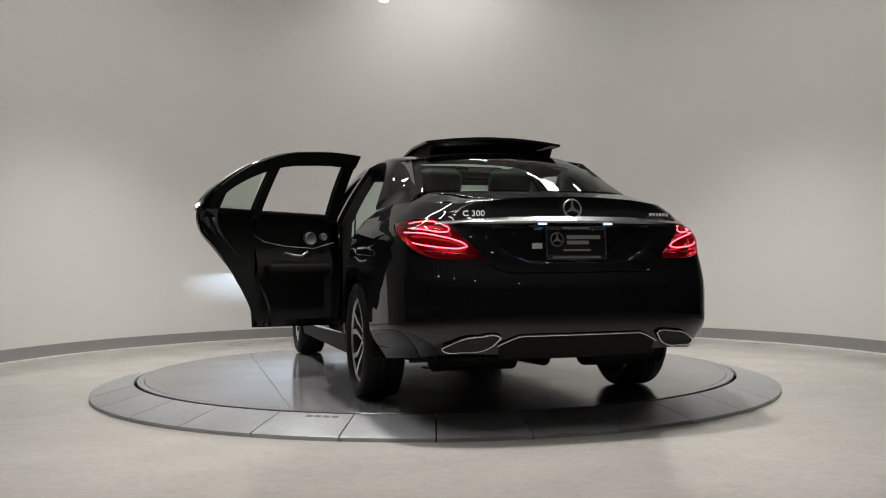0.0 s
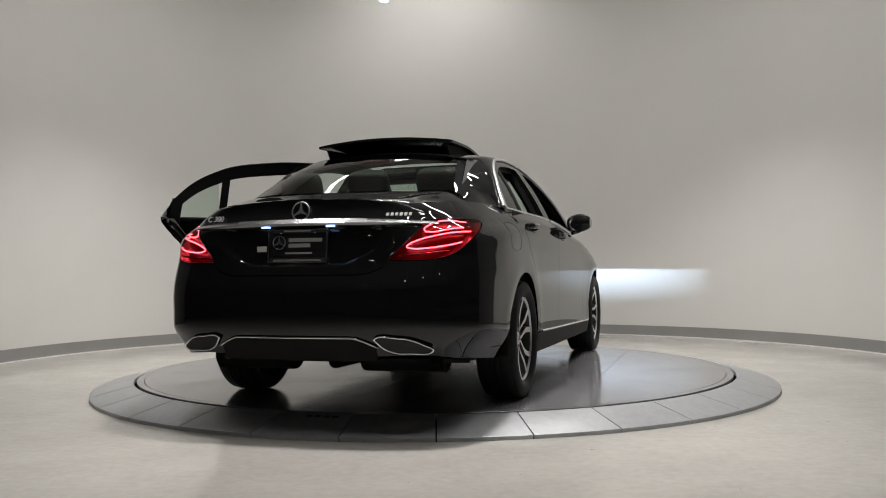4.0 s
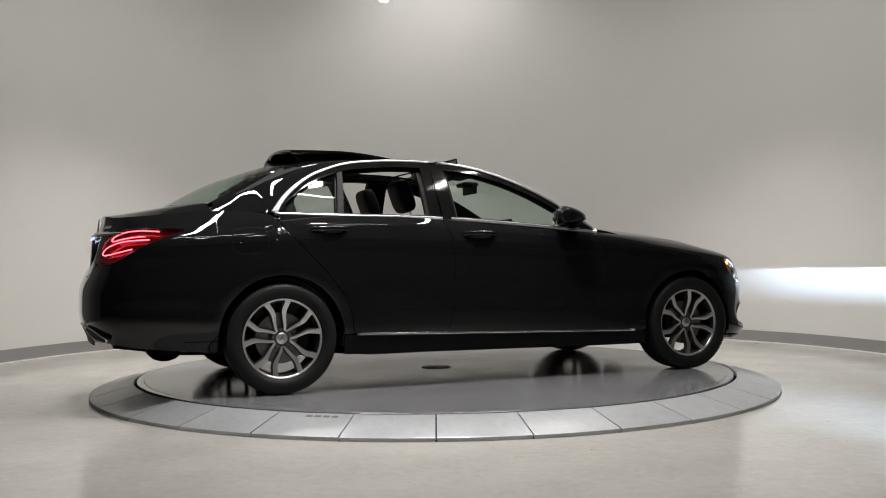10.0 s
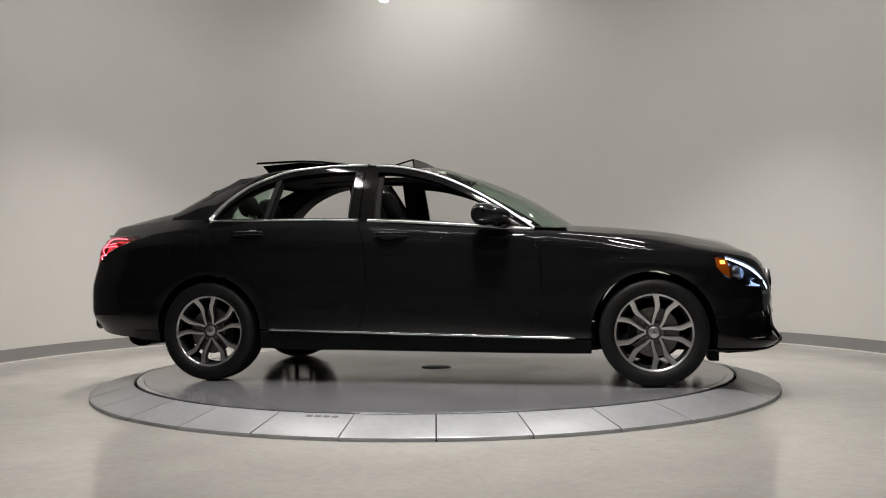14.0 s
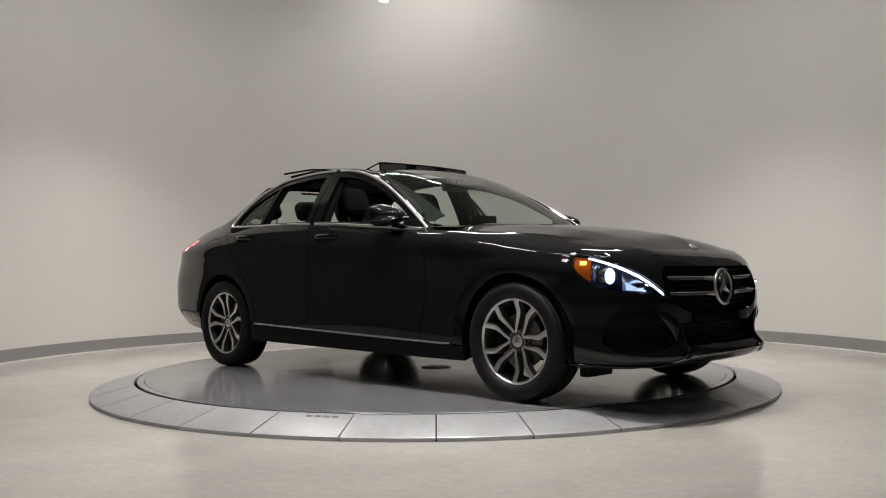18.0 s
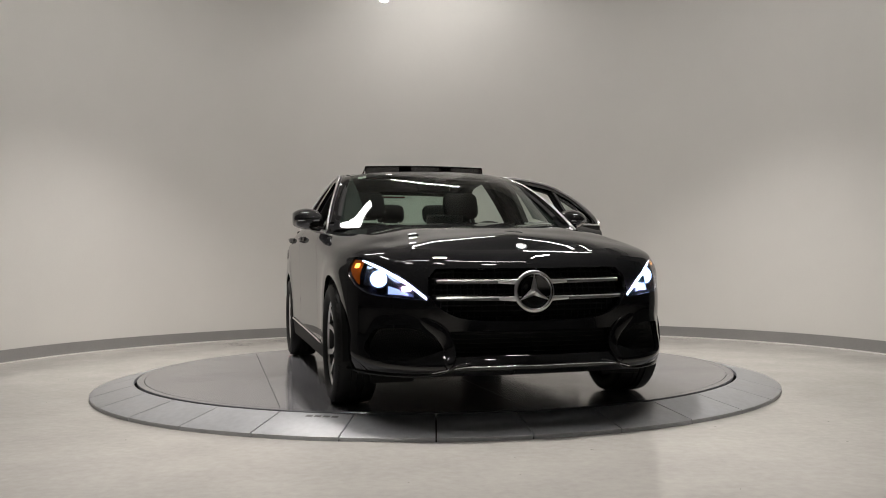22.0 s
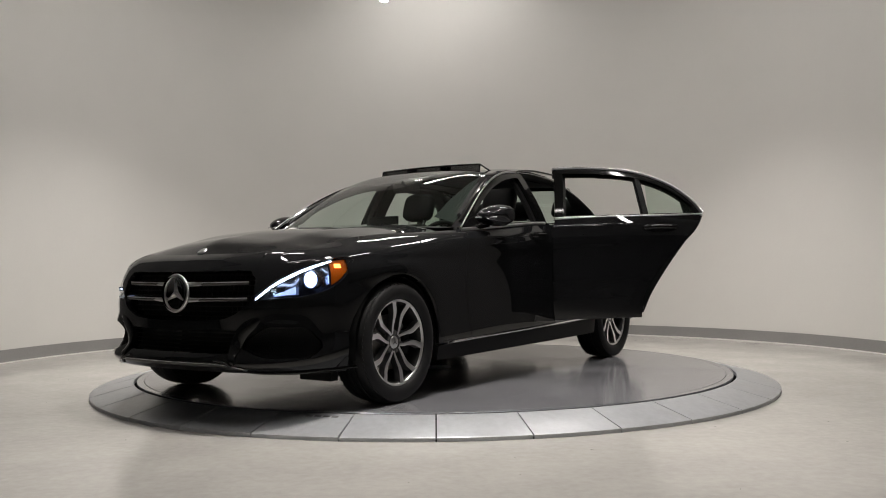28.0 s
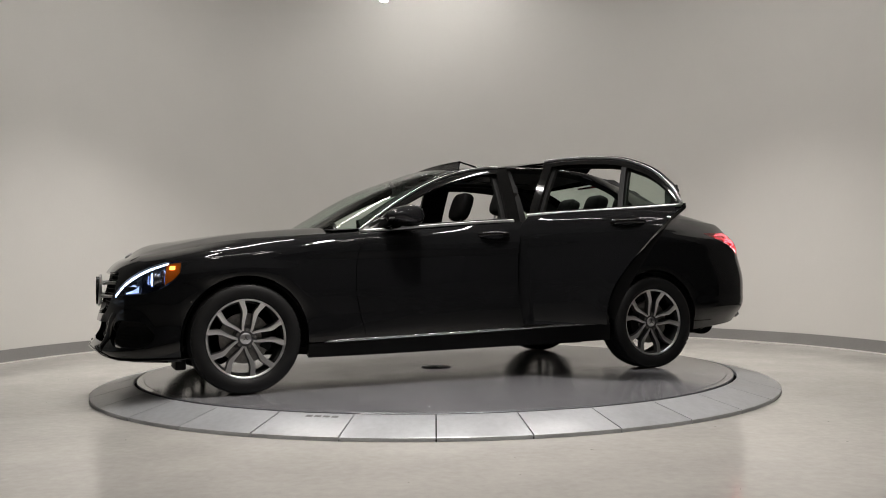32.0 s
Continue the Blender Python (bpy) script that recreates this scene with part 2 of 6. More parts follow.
arc_wall("wall_round", ROOM_R, ROOM_R + 0.15, 0.0, CEIL, 9, 169.8, WALL_PAINT, label="smooth curved wall painted warm off-white")
arc_wall("baseboard", ROOM_R - 0.014, ROOM_R - 0.001, 0.0, 0.118, 9, 169.8, BASE_GREY, label="grey rubber baseboard along the curved wall")

arc_wall("baseboard_caulk", ROOM_R - 0.024, ROOM_R - 0.0145, 0.0, 0.010, 9, 169.8, WALL_PAINT, label="thin pale bead of caulk along the baseboard")


def slab(name, lo, hi, material, label, category):
    bm = bmesh.new()
    add_box(bm, lo, hi)
    return tagged(part(name, bm, material, smooth=False), label, category, kind="structure")


def build_floor():
    bm = bmesh.new()
    rows = []
    for k in range(97):
        a = 2 * math.pi * k / 96
        c, s = math.cos(a), math.sin(a)
        far = 14 / max(abs(c), abs(s))
        rows.append([(2.347 * c, 2.347 * s, -0.25), (2.347 * c, 2.347 * s, 0.0), (4.5 * c, 4.5 * s, 0.0), (far * c, far * s, 0.0)])
    add_grid(bm, rows)
    bmesh.ops.remove_doubles(bm, verts=bm.verts, dist=1e-5)
    bmesh.ops.recalc_face_normals(bm, faces=bm.faces)
    return tagged(part("floor", bm, CONCRETE, sharp=40), "polished pale concrete floor with a soft sheen", "floor", kind="structure")


build_floor()
slab("ceiling", (-14, -14, CEIL), (14, 14, CEIL + 0.15), CEILING_PAINT, "plain painted ceiling over the display room", "ceiling")
# Unseen walls added to close the hall; dark to give the car dark reflections.
slab("wall_back", (-14, -14.2, 0), (14, -14, CEIL), UNSEEN_DARK, "unseen dark wall added to close the hall at its far end", "wall")
slab("wall_west", (-14.2, -14, 0), (-14, 14, CEIL), UNSEEN_DARK, "unseen dark wall added to close the hall at its side", "wall")
slab("wall_east", (14, -14, 0), (14.2, 14, CEIL), UNSEEN_DARK, "unseen dark wall added to close the hall at its side", "wall")
# Two unseen walls, added only to shape the reflections along the car's sides.
slab("unseen_wing", (-4.22, -1.35, 0), (-4.07, 1.31, CEIL), WING_GREY, "unseen grey wall added for the car's flank to mirror", "wall")
slab("unseen_wing_east", (4.07, -0.4, 0), (4.22, 1.24, CEIL), WING_GREY, "unseen grey wall added for the car's flank to mirror", "wall")
slab("wall_north", (-14, 14, 0), (14, 14.2, CEIL), UNSEEN_DARK, "unseen dark wall added behind the display room", "wall")


def floor_specks():
    bm = bmesh.new()
    rnd = random.Random(5)
    for _ in range(90):
        a, r = rnd.uniform(0, 2 * math.pi), rnd.uniform(2.42, 5.2)
        x, y = r * math.cos(a), r * math.sin(a)
        if (x - ROOM_X) ** 2 + (y - ROOM_Y) ** 2 > 3.9 ** 2 and y > 0:
            continue
        s_ = rnd.uniform(0.002, 0.007)
        n = rnd.randint(5, 8)
        ring = [bm.verts.new((x + s_ * rnd.uniform(0.5, 1.4) * math.cos(6.283 * k / n), y + s_ * rnd.uniform(0.5, 1.0) * math.sin(6.283 * k / n), 0.0015)) for k in range(n)]
        top_ = bm.verts.new((x, y, 0.003))
        for k in range(n):
            bm.faces.new((ring[k], ring[(k + 1) % n], top_))
    tagged(part("floor_grit", bm, mat("grit", (0.05, 0.045, 0.04), 0.8), smooth=False), "small dark specks of grit scattered on the concrete", "grit", kind="stuff")


floor_specks()
# ---------------------------------------------------------------- the turntable
R_OUT, R_IN, DISC_Z = 2.345, 2.075, 0.088
SEG = 32
STEP = 360 / SEG


def build_ring():
    ring = thing("turntable_ring", "fixed sloping ring of brushed steel plates round the turntable", "turntable ring")
    bm = bmesh.new()
    add_revolve(bm, [(R_OUT - 0.012, 0.0), (R_IN + 0.03, 0.0), (R_IN + 0.03, 0.060), (R_OUT - 0.012, 0.008)], 96, pose(0, 0, 0, 90), closed=True)
    for v in bm.verts:
        v.co.z = abs(v.co.z)
    part("bed", bm, PIT, ring, sharp=40)
    bm = bmesh.new()
    half = radians(STEP / 2) - 0.0016
    n = 6
    r0, r1, z0, z1 = R_IN, R_OUT, DISC_Z - 0.004, 0.022
    sec = [(r0, z0 - 0.025), (r0, z0 - 0.003), (r0 + 0.004, z0), (r1 - 0.006, z1), (r1, z1 - 0.004), (r1, 0.0)]
    rows = [[(r * math.cos(half * (2 * k / n - 1)), r * math.sin(half * (2 * k / n - 1)), z) for r, z in sec] for k in range(n + 1)]
    vr = add_grid(bm, rows)
    bm.faces.new(vr[0][::-1])
    bm.faces.new(vr[-1])
    bmesh.ops.recalc_face_normals(bm, faces=bm.faces)
    first = part("plate", bm, RING_STEEL, ring, sharp=30)
    for k in range(SEG):
        ob = first if k == 0 else new("plate", first.data)
        ob.parent = ring
        ob.matrix_basis = pose(0, 0, 0, 0, 0, -90.2 + STEP * (k + 0.5))
    # worn print on one plate, as plain bars
    for k in range(4):
        a, r = radians(-107.6 + 1.25 * k), 2.118
        bm = bmesh.new()
        add_box(bm, (-0.010, -0.017, 0.0), (0.010, 0.017, 0.0012))
        o = part("print_bar", bm, mat("worn_print", (0.16, 0.16, 0.16), 0.6, vary=0.3, scale=60), ring, "worn dark print", smooth=False)
        o.matrix_local = pose(r * math.cos(a), r * math.sin(a), DISC_Z - 0.004 - (r - R_IN - 0.004) * 0.2385 + 0.0004, 0, 0, math.degrees(a)) @ pose(0, 0, 0, 0, 13.4)
    return ring


build_ring()


def build_disc():
    disc = thing("turntable_disc", "round steel turntable disc, scuffed, carrying the car", "turntable")
    disc.location = (0, 0, 0)
    bm = bmesh.new()
    add_revolve(bm, [(0.0, -0.012), (R_IN - 0.03, -0.012), (R_IN - 0.03, -0.3), (0.0, -0.3)], 96, pose(0, 0, DISC_Z, 90))
    for v in bm.verts:
        v.co.z = min(DISC_Z - 0.012, v.co.z) if v.co.z <= DISC_Z else DISC_Z - 0.012 - (v.co.z - DISC_Z - 0.012)
    part("core", bm, PIT, disc, sharp=40)
    bm = bmesh.new()
    add_revolve(bm, [(R_IN - 0.064, -0.02), (R_IN - 0.064, -0.002), (R_IN - 0.062, 0.0), (R_IN - 0.020, 0.0), (R_IN - 0.018, -0.002), (R_IN - 0.018, -0.03)], 96, pose(0, 0, 0, 90))
    for v in bm.verts:
        v.co.z = DISC_Z - abs(v.co.z)
    bmesh.ops.recalc_face_normals(bm, faces=bm.faces)
    part("rim_band", bm, DISC_STEEL, disc, "steel band round the disc's edge", sharp=30)
    R = R_IN - 0.067
    cuts = [-R, -1.22, 0.0, 1.22, R]
    for a, b in zip(cuts, cuts[1:]):
        bm = bmesh.new()
        rows = []
        n = 28
        for k in range(n + 1):
            y = a + 0.0015 + (b - a - 0.003) * (0.5 - 0.5 * math.cos(math.pi * k / n))
            w = math.sqrt(max(0.0004, R * R - y * y))
            rows.append([(x * w, y, DISC_Z) for x in (-1, -0.5, 0, 0.5, 1)])
        add_grid(bm, rows)
        bm.normal_update()
        ex = bmesh.ops.extrude_edge_only(bm, edges=[e for e in bm.edges if e.is_boundary])
        for v in ex["geom"]:
            if isinstance(v, bmesh.types.BMVert):
                v.co.z -= 0.03
        bmesh.ops.recalc_face_normals(bm, faces=bm.faces)
        part("deck_plate", bm, DISC_STEEL, disc, sharp=30)
    bm = bmesh.new()
    add_revolve(bm, [(0.0, 0.006), (0.10, 0.005), (0.11, 0.0)], 32, pose(0, 0, DISC_Z, 90))
    for v in bm.verts:
        v.co.z = DISC_Z + abs(v.co.z - DISC_Z)
    part("centre_cap", bm, RING_STEEL, disc, sharp=30)
    return disc


DISC = build_disc()

# ---------------------------------------------------------------- the car: its curves
# Car space: x forward from the middle of the wheelbase, y to its left, z up from the disc.
U = list(range(15))
OX = spl(U, [2.200, 2.180, 2.108, 1.968, 1.752, 1.42, 0.75, -0.35, -1.0, -1.42, -1.85, -2.235, -2.41, -2.484, -2.505])
OY = spl(U, [0.0, 0.32, 0.58, 0.755, 0.855, 0.893, 0.893, 0.897, 0.898, 0.897, 0.880, 0.808, 0.645, 0.354, 0.0])
# Eight rails, from the lower edge to the top edge: height and inset from the outline.
RAIL_Z = [
    [0.208, 0.208, 0.206, 0.204, 0.203, 0.20, 0.195, 0.205, 0.215, 0.225, 0.258, 0.290, 0.312, 0.310, 0.305],
    [0.235, 0.235, 0.235, 0.25, 0.27, 0.275, 0.275, 0.305, 0.325, 0.345, 0.385, 0.415, 0.43, 0.435, 0.435],
    [0.335, 0.335, 0.345, 0.37, 0.42, 0.45, 0.44, 0.46, 0.47, 0.49, 0.50, 0.51, 0.52, 0.53, 0.53],
    [0.56, 0.56, 0.57, 0.59, 0.61, 0.62, 0.61, 0.63, 0.65, 0.66, 0.65, 0.63, 0.62, 0.62, 0.62],
    [0.68, 0.68, 0.69, 0.72, 0.75, 0.76, 0.76, 0.78, 0.80, 0.81, 0.80, 0.78, 0.76, 0.75, 0.75],
    [0.748, 0.748, 0.759, 0.785, 0.810, 0.838, 0.890, 0.925, 0.940, 0.935, 0.918, 0.900, 0.900, 0.912, 0.92],
    [0.786, 0.786, 0.794, 0.811, 0.838, 0.878, 0.928, 0.962, 0.984, 0.990, 0.988, 0.972, 0.978, 0.998, 1.005],
    [0.806, 0.806, 0.813, 0.829, 0.857, 0.904, 0.946, 1.020, 1.045, 1.058, 1.066, 1.038, 1.030, 1.048, 1.058],
]
RAIL_IN = [
    [0.020, 0.022, 0.026, 0.032, 0.038, 0.035, 0.020, 0.018, 0.020, 0.042, 0.066, 0.085, 0.078, 0.064, 0.060],
    [-0.024, -0.022, -0.012, 0.002, 0.010, 0.008, 0.010, 0.010, 0.010, 0.008, 0.008, 0.006, 0.006, 0.006, 0.006],
    [0.020, 0.020, 0.018, 0.014, 0.008, 0.008, 0.010, 0.009, 0.008, 0.004, 0.002, 0.0, 0.0, 0.0, 0.0],
    [0.012, 0.012, 0.012, 0.010, 0.004, 0.0, 0.006, 0.006, 0.003, 0.0, 0.0, 0.0, 0.004, 0.006, 0.006],
    [0.045, 0.045, 0.045, 0.04, 0.022, 0.004, 0.004, 0.003, 0.003, 0.003, 0.008, 0.024, 0.042, 0.050, 0.052],
    [0.085, 0.085, 0.085, 0.088, 0.078, 0.050, 0.011, 0.004, 0.006, 0.016, 0.032, 0.056, 0.078, 0.085, 0.088],
    [0.13, 0.13, 0.13, 0.145, 0.16, 0.135, 0.042, 0.022, 0.028, 0.062, 0.122, 0.150, 0.138, 0.124, 0.126],
    [0.175, 0.175, 0.178, 0.205, 0.245, 0.215, 0.082, 0.060, 0.085, 0.145, 0.215, 0.205, 0.160, 0.142, 0.140],
]
FZ = [spl(U, r) for r in RAIL_Z]
FI = [spl(U, r) for r in RAIL_IN]


def outline(u):
    e = 0.01
    x, y = OX(u), OY(u)
    u0, u1 = max(0, u - e), min(14, u + e)
    tx, ty = OX(u1) - OX(u0), OY(u1) - OY(u0)
    if u < 0.02:
        tx, ty = 0, 1
    if u > 13.98:
        tx, ty = 0, -1
    l = math.hypot(tx, ty)
    return x, y, ty / l, -tx / l


WZ = 0.323
WHEEL_X = 1.42
ARCH = 0.366
# Shoulder crease through the door handles, and the lower crease of the doors: height and depth over x.
CREASE_Z = spl([-2.3, -1.9, -1.45, -1.0, -0.4, 0.32, 0.9, 1.5, 1.9], [0.953, 0.966, 0.978, 0.976, 0.958, 0.915, 0.872, 0.835, 0.80])
CREASE_A = spl([-2.25, -2.0, -1.5, -0.4, 0.5, 1.1, 1.6, 1.85], [0.0, 0.006, 0.009, 0.010, 0.010, 0.007, 0.003, 0.0])
LOWER_Z = spl([-1.1, -0.3, 0.6, 1.1], [0.47, 0.45, 0.42, 0.40])
LOWER_A = spl([-1.2, -0.95, -0.6, 0.7, 0.95, 1.15], [0.0, 0.02, 0.04, 0.04, 0.02, 0.0])


TOP_U = [9.5, 10.0, 10.5, 11.0, 11.5, 12.0, 12.5, 13.0, 13.5, 14.0]
TOP_X = spl(TOP_U, [-1.63, -1.825, -2.00, -2.15, -2.250, -2.308, -2.340, -2.358, -2.368, -2.372])
TOP_Y = spl(TOP_U, [0.697, 0.652, 0.618, 0.585, 0.543, 0.482, 0.402, 0.302, 0.165, 0.0])


def form(x, z):
    """How far creases and wheel arch lips lie inside (+) or outside (-) the plain body side."""
    k = 0.0
    d, a = CREASE_Z(x) - z, CREASE_A(x)
    if d > 0 and a > 0:
        k += a * (1 - math.exp(-d / 0.010)) * math.exp(-(d / 0.17) ** 2)
    d, a = LOWER_Z(x) - z, LOWER_A(x)
    if d > 0 and a > 0:
        k += a * d * d / (d + 0.02)
    for xw in (WHEEL_X, -WHEEL_X):
        r = math.hypot(x - xw, z - WZ) - 0.425
        if -0.075 < r <= 0:
            k += -0.0022 + 0.0040 * (r / 0.06) ** 2
        elif 0 < r < 0.25:
            k -= 0.0022 * math.exp(-(r / 0.06) ** 2)
    return k


def skin(u, z, extra=0.0):
    """The body side at outline place u and height z, on the car's left."""
    zs = [f(u) for f in FZ]
    x, y, nx, ny = outline(u)
    ins = spl(zs, [f(u) for f in FI])(z) + form(x, z)
    k = ins + extra
    p = Vector((x - nx * k, max(0.0, y - ny * k), z))
    if u > 9.5 and z > zs[6]:
        # the boot's top edge runs on a curve of its own
        k7 = FI[7](u) + form(x, zs[7])
        w = min(1.0, (z - zs[6]) / (zs[7] - zs[6])) ** 1.5 * min(1.0, (u - 9.5) / 0.5)
        p.x += (TOP_X(u) - (x - nx * k7)) * w
        p.y = max(0.0, p.y + (TOP_Y(u) - (y - ny * k7)) * w)
    return p


def u_at(x):
    a, b = 0.0, 14.0
    for _ in range(30):
        c = (a + b) / 2
        if OX(c) > x:
            a = c
        else:
            b = c
    return (a + b) / 2


def top(u):
    return FZ[7](u)


def low(u):
    return FZ[0](u)


def const(v):
    return lambda _: v


def patch(bm, ua, ub, za, zb, nu, nv, side, extra=0.0, cosine=False, warp=None):
    """A patch of the body side between the cuts ua(z), ub(z) and the edges za(u), zb(u)."""
    rows = []
    for i in range(nu + 1):
        s = i / nu
        if cosine:
            s = 0.5 - 0.5 * math.cos(math.pi * s)
        row = []
        for j in range(nv + 1):
            t = j / nv
            z = 0.6
            u = 7.0
            for _ in range(5):
                u = ua(z) + (ub(z) - ua(z)) * s
                lo_, hi_ = za(u), zb(u)
                z = lo_ + (hi_ - lo_) * t
            p = skin(u, z, extra + (warp(u, z) if warp else 0.0))
            row.append((p.x, p.y * side, p.z))
        rows.append(row)
    if side > 0:
        rows = rows[::-1]
    add_grid(bm, rows)


def flange(bm, depth=0.022):
    """Turns the open edges of a panel inwards."""
    bmesh.ops.remove_doubles(bm, verts=bm.verts, dist=0.0008)
    bm.normal_update()
    for f in bm.faces:
        c = f.calc_center_median()
        if (c - Vector((max(-1.2, min(1.2, c.x)), 0, 0.6))).dot(f.normal) < 0:
            f.normal_flip()
    bm.normal_update()
    edges = [e for e in bm.edges if e.is_boundary]
    nor = {v: v.normal.copy() for e in edges for v in e.verts}
    where = {v: v.co.copy() for v in nor}
    ex = bmesh.ops.extrude_edge_only(bm, edges=edges)
    new_v = [g for g in ex["geom"] if isinstance(g, bmesh.types.BMVert)]
    src = {tuple(round(c, 6) for c in v.co): nor[v] for v in nor}
    for v in new_v:
        n = src.get(tuple(round(c, 6) for c in v.co))
        if n is not None:
            v.co -= n * depth


def flip_out(bm, centre=(0, 0, 0.6)):
    """Turns faces so that they look away from the car's inside."""
    bm.normal_update()
    c = Vector(centre)
    tot = sum((f.calc_center_median() - c).dot(f.normal) * f.calc_area() for f in bm.faces)
    if tot < 0:
        bmesh.ops.reverse_faces(bm, faces=list(bm.faces))


def arch_z(xw):
    def f(u):
        dx = OX(u) - xw
        return WZ + math.sqrt(max(0.0, ARCH * ARCH - dx * dx))
    return f


# Cut lines, as x over height.
GAP = 0.0022
CUT_B = spl([0.2, 0.33, 0.42, 0.7, 0.94, 1.02], [-0.405, -0.395, -0.37, -0.345, -0.375, -0.41])
CUT_A = spl([0.2, 0.32, 0.45, 0.68, 0.88, 0.95], [0.685, 0.70, 0.735, 0.76, 0.715, 0.66])
CUT_C = spl([0.2, 0.32, 0.45, 0.56, 0.66, 0.80, 0.93, 1.05], [-1.0, -1.0, -1.01, -1.055, -1.125, -1.25, -1.375, -1.46])
SILL = spl([-1.1, -0.36, 0.96, 1.2], [0.340, 0.320, 0.290, 0.285])


def cut(f, off=0.0):
    return lambda z: u_at(f(z) + off)


def under_cut(u):
    """The top of the quarter panel: the rear door's edge, then the body's top edge."""
    x = OX(u)
    if x < -1.455:
        return top(u)
    a, b = 0.40, 1.06
    for _ in range(24):
        c = (a + b) / 2
        if CUT_C(c) - 2 * GAP > x:
            a = c
        else:
            b = c
    return min(a, top(u))


def seal(fn):
    return lambda u: fn(OX(u))


U_AF, U_AR = u_at(WHEEL_X + ARCH), u_at(WHEEL_X - ARCH)
U_BF, U_BR = u_at(-WHEEL_X + ARCH), u_at(-WHEEL_X - ARCH)
# Headlight and tail light outlines over u.
HEAD_TOP = spl([1.72, 2.1, 2.6, 3.2, 3.7, 4.08], [0.585, 0.652, 0.708, 0.752, 0.776, 0.782])
HEAD_LOW = spl([1.72, 2.3, 2.9, 3.4, 3.75, 4.08], [0.565, 0.578, 0.590, 0.618, 0.668, 0.772])
TAIL_A = 10.28
TAIL_TOP = spl([TAIL_A, 10.9, 11.5, 11.9, 12.2, 12.62], [0.958, 0.960, 0.954, 0.938, 0.880, 0.772])
TAIL_LOW = spl([TAIL_A, 10.75, 11.25, 11.8, 12.3, 12.62], [0.945, 0.872, 0.795, 0.762, 0.757, 0.760])
BOOT_CUT = spl([0.68, 0.765, 0.88, 0.935, 0.96, 1.1], [12.64, 12.62, 12.2, 11.95, 11.92, 11.92])
GRILLE_TOP = spl([0, 1.0, 1.45, 1.62, 1.72], [0.710, 0.712, 0.712, 0.704, 0.672])
GRILLE_LOW = spl([0, 0.7, 1.2, 1.5, 1.72], [0.462, 0.466, 0.485, 0.53, 0.60])
INT_TOP = spl([1.45, 1.9, 2.5, 3.0, 3.25], [0.36, 0.425, 0.435, 0.415, 0.36])
INT_LOW = spl([1.45, 1.9, 2.5, 3.0, 3.25], [0.33, 0.292, 0.283, 0.288, 0.33])


def bumper_top(u):
    return GRILLE_LOW(u) if u < 1.72 else HEAD_LOW(u)


def fender_low(u):
    return HEAD_TOP(u) if u < 4.08 else 0.775


def rear_top(u):
    if u > 12.62:
        return 0.688 + 0.06 * max(0, (13.1 - u) / 0.48) ** 2
    return TAIL_LOW(u) if u > TAIL_A else 0.72


# ---------------------------------------------------------------- greenhouse curves
def side_y(x, z):
    base = SIDE_BASE(x)
    h = z - 1.0
    return base - 0.42 * h - 0.42 * h * max(h, 0)


SIDE_BASE = spl([-2.0, -1.45, -1.0, -0.4, 0.3, 0.8], [0.745, 0.800, 0.822, 0.838, 0.826, 0.790])
DLO_TOP = spl([-1.445, -1.40, -1.29, -1.05, -0.74, -0.44, -0.15, 0.14, 0.42, 0.60, 0.72],
              [1.05, 1.115, 1.222, 1.348, 1.398, 1.402, 1.376, 1.290, 1.150, 1.035, 0.952])
BELT = spl([-1.445, -1.0, -0.4, 0.32, 0.72], [1.046, 1.038, 1.028, 0.982, 0.950])


def on_side(x, z, out=0.0):
    return Vector((x, side_y(x, z) + out, z))


A_EDGE = spl3([(0.70, 0.735, 0.962), (0.50, 0.700, 1.09), (0.28, 0.640, 1.235), (0.06, 0.578, 1.350), (-0.02, 0.562, 1.375)])
ROOF_EDGE = spl3([(-0.02, 0.562, 1.375), (-0.35, 0.562, 1.406), (-0.75, 0.558, 1.412), (-1.08, 0.535, 1.395), (-1.30, 0.475, 1.364)])
B_EDGE = spl3([(-1.30, 0.475, 1.364), (-1.48, 0.517, 1.290), (-1.65, 0.556, 1.198), (-1.775, 0.585, 1.128)])
WIND_LOW = spl3([(0.93, 0.0, 0.992), (0.915, 0.3, 0.989), (0.85, 0.55, 0.978), (0.70, 0.735, 0.962)])
WIND_TOP = spl3([(0.085, 0.0, 1.402), (0.07, 0.25, 1.398), (0.03, 0.45, 1.388), (-0.02, 0.562, 1.375)])
BACK_TOP = spl3([(-1.42, 0.0, 1.388), (-1.40, 0.22, 1.383), (-1.355, 0.38, 1.374), (-1.30, 0.475, 1.364)])
BACK_LOW = spl3([(-2.02, 0.0, 1.120), (-1.99, 0.22, 1.122), (-1.90, 0.43, 1.126), (-1.775, 0.585, 1.128)])


def coons(c0, c1, d0, d1, n, m, bulge=None):
    """Rows of a Coons patch: c0, c1 run along s at t = 0, 1; d0, d1 along t at s = 0, 1."""
    rows = []
    p00, p10, p01, p11 = c0(0), c0(1), c1(0), c1(1)
    for i in range(n + 1):
        s = i / n
        row = []
        for j in range(m + 1):
            t = j / m
            p = c0(s) * (1 - t) + c1(s) * t + d0(t) * (1 - s) + d1(t) * s
            p = p - (p00 * (1 - s) * (1 - t) + p10 * s * (1 - t) + p01 * (1 - s) * t + p11 * s * t)
            if bulge:
                p = p + bulge(s, t)
            row.append(p)
        rows.append(row)
    return rows


def both(rows):
    """Mirrors rows of points that begin on the centre line, into full rows."""
    return [[Vector((p.x, -p.y, p.z)) for p in row[::-1]] + list(row[1:]) for row in rows]


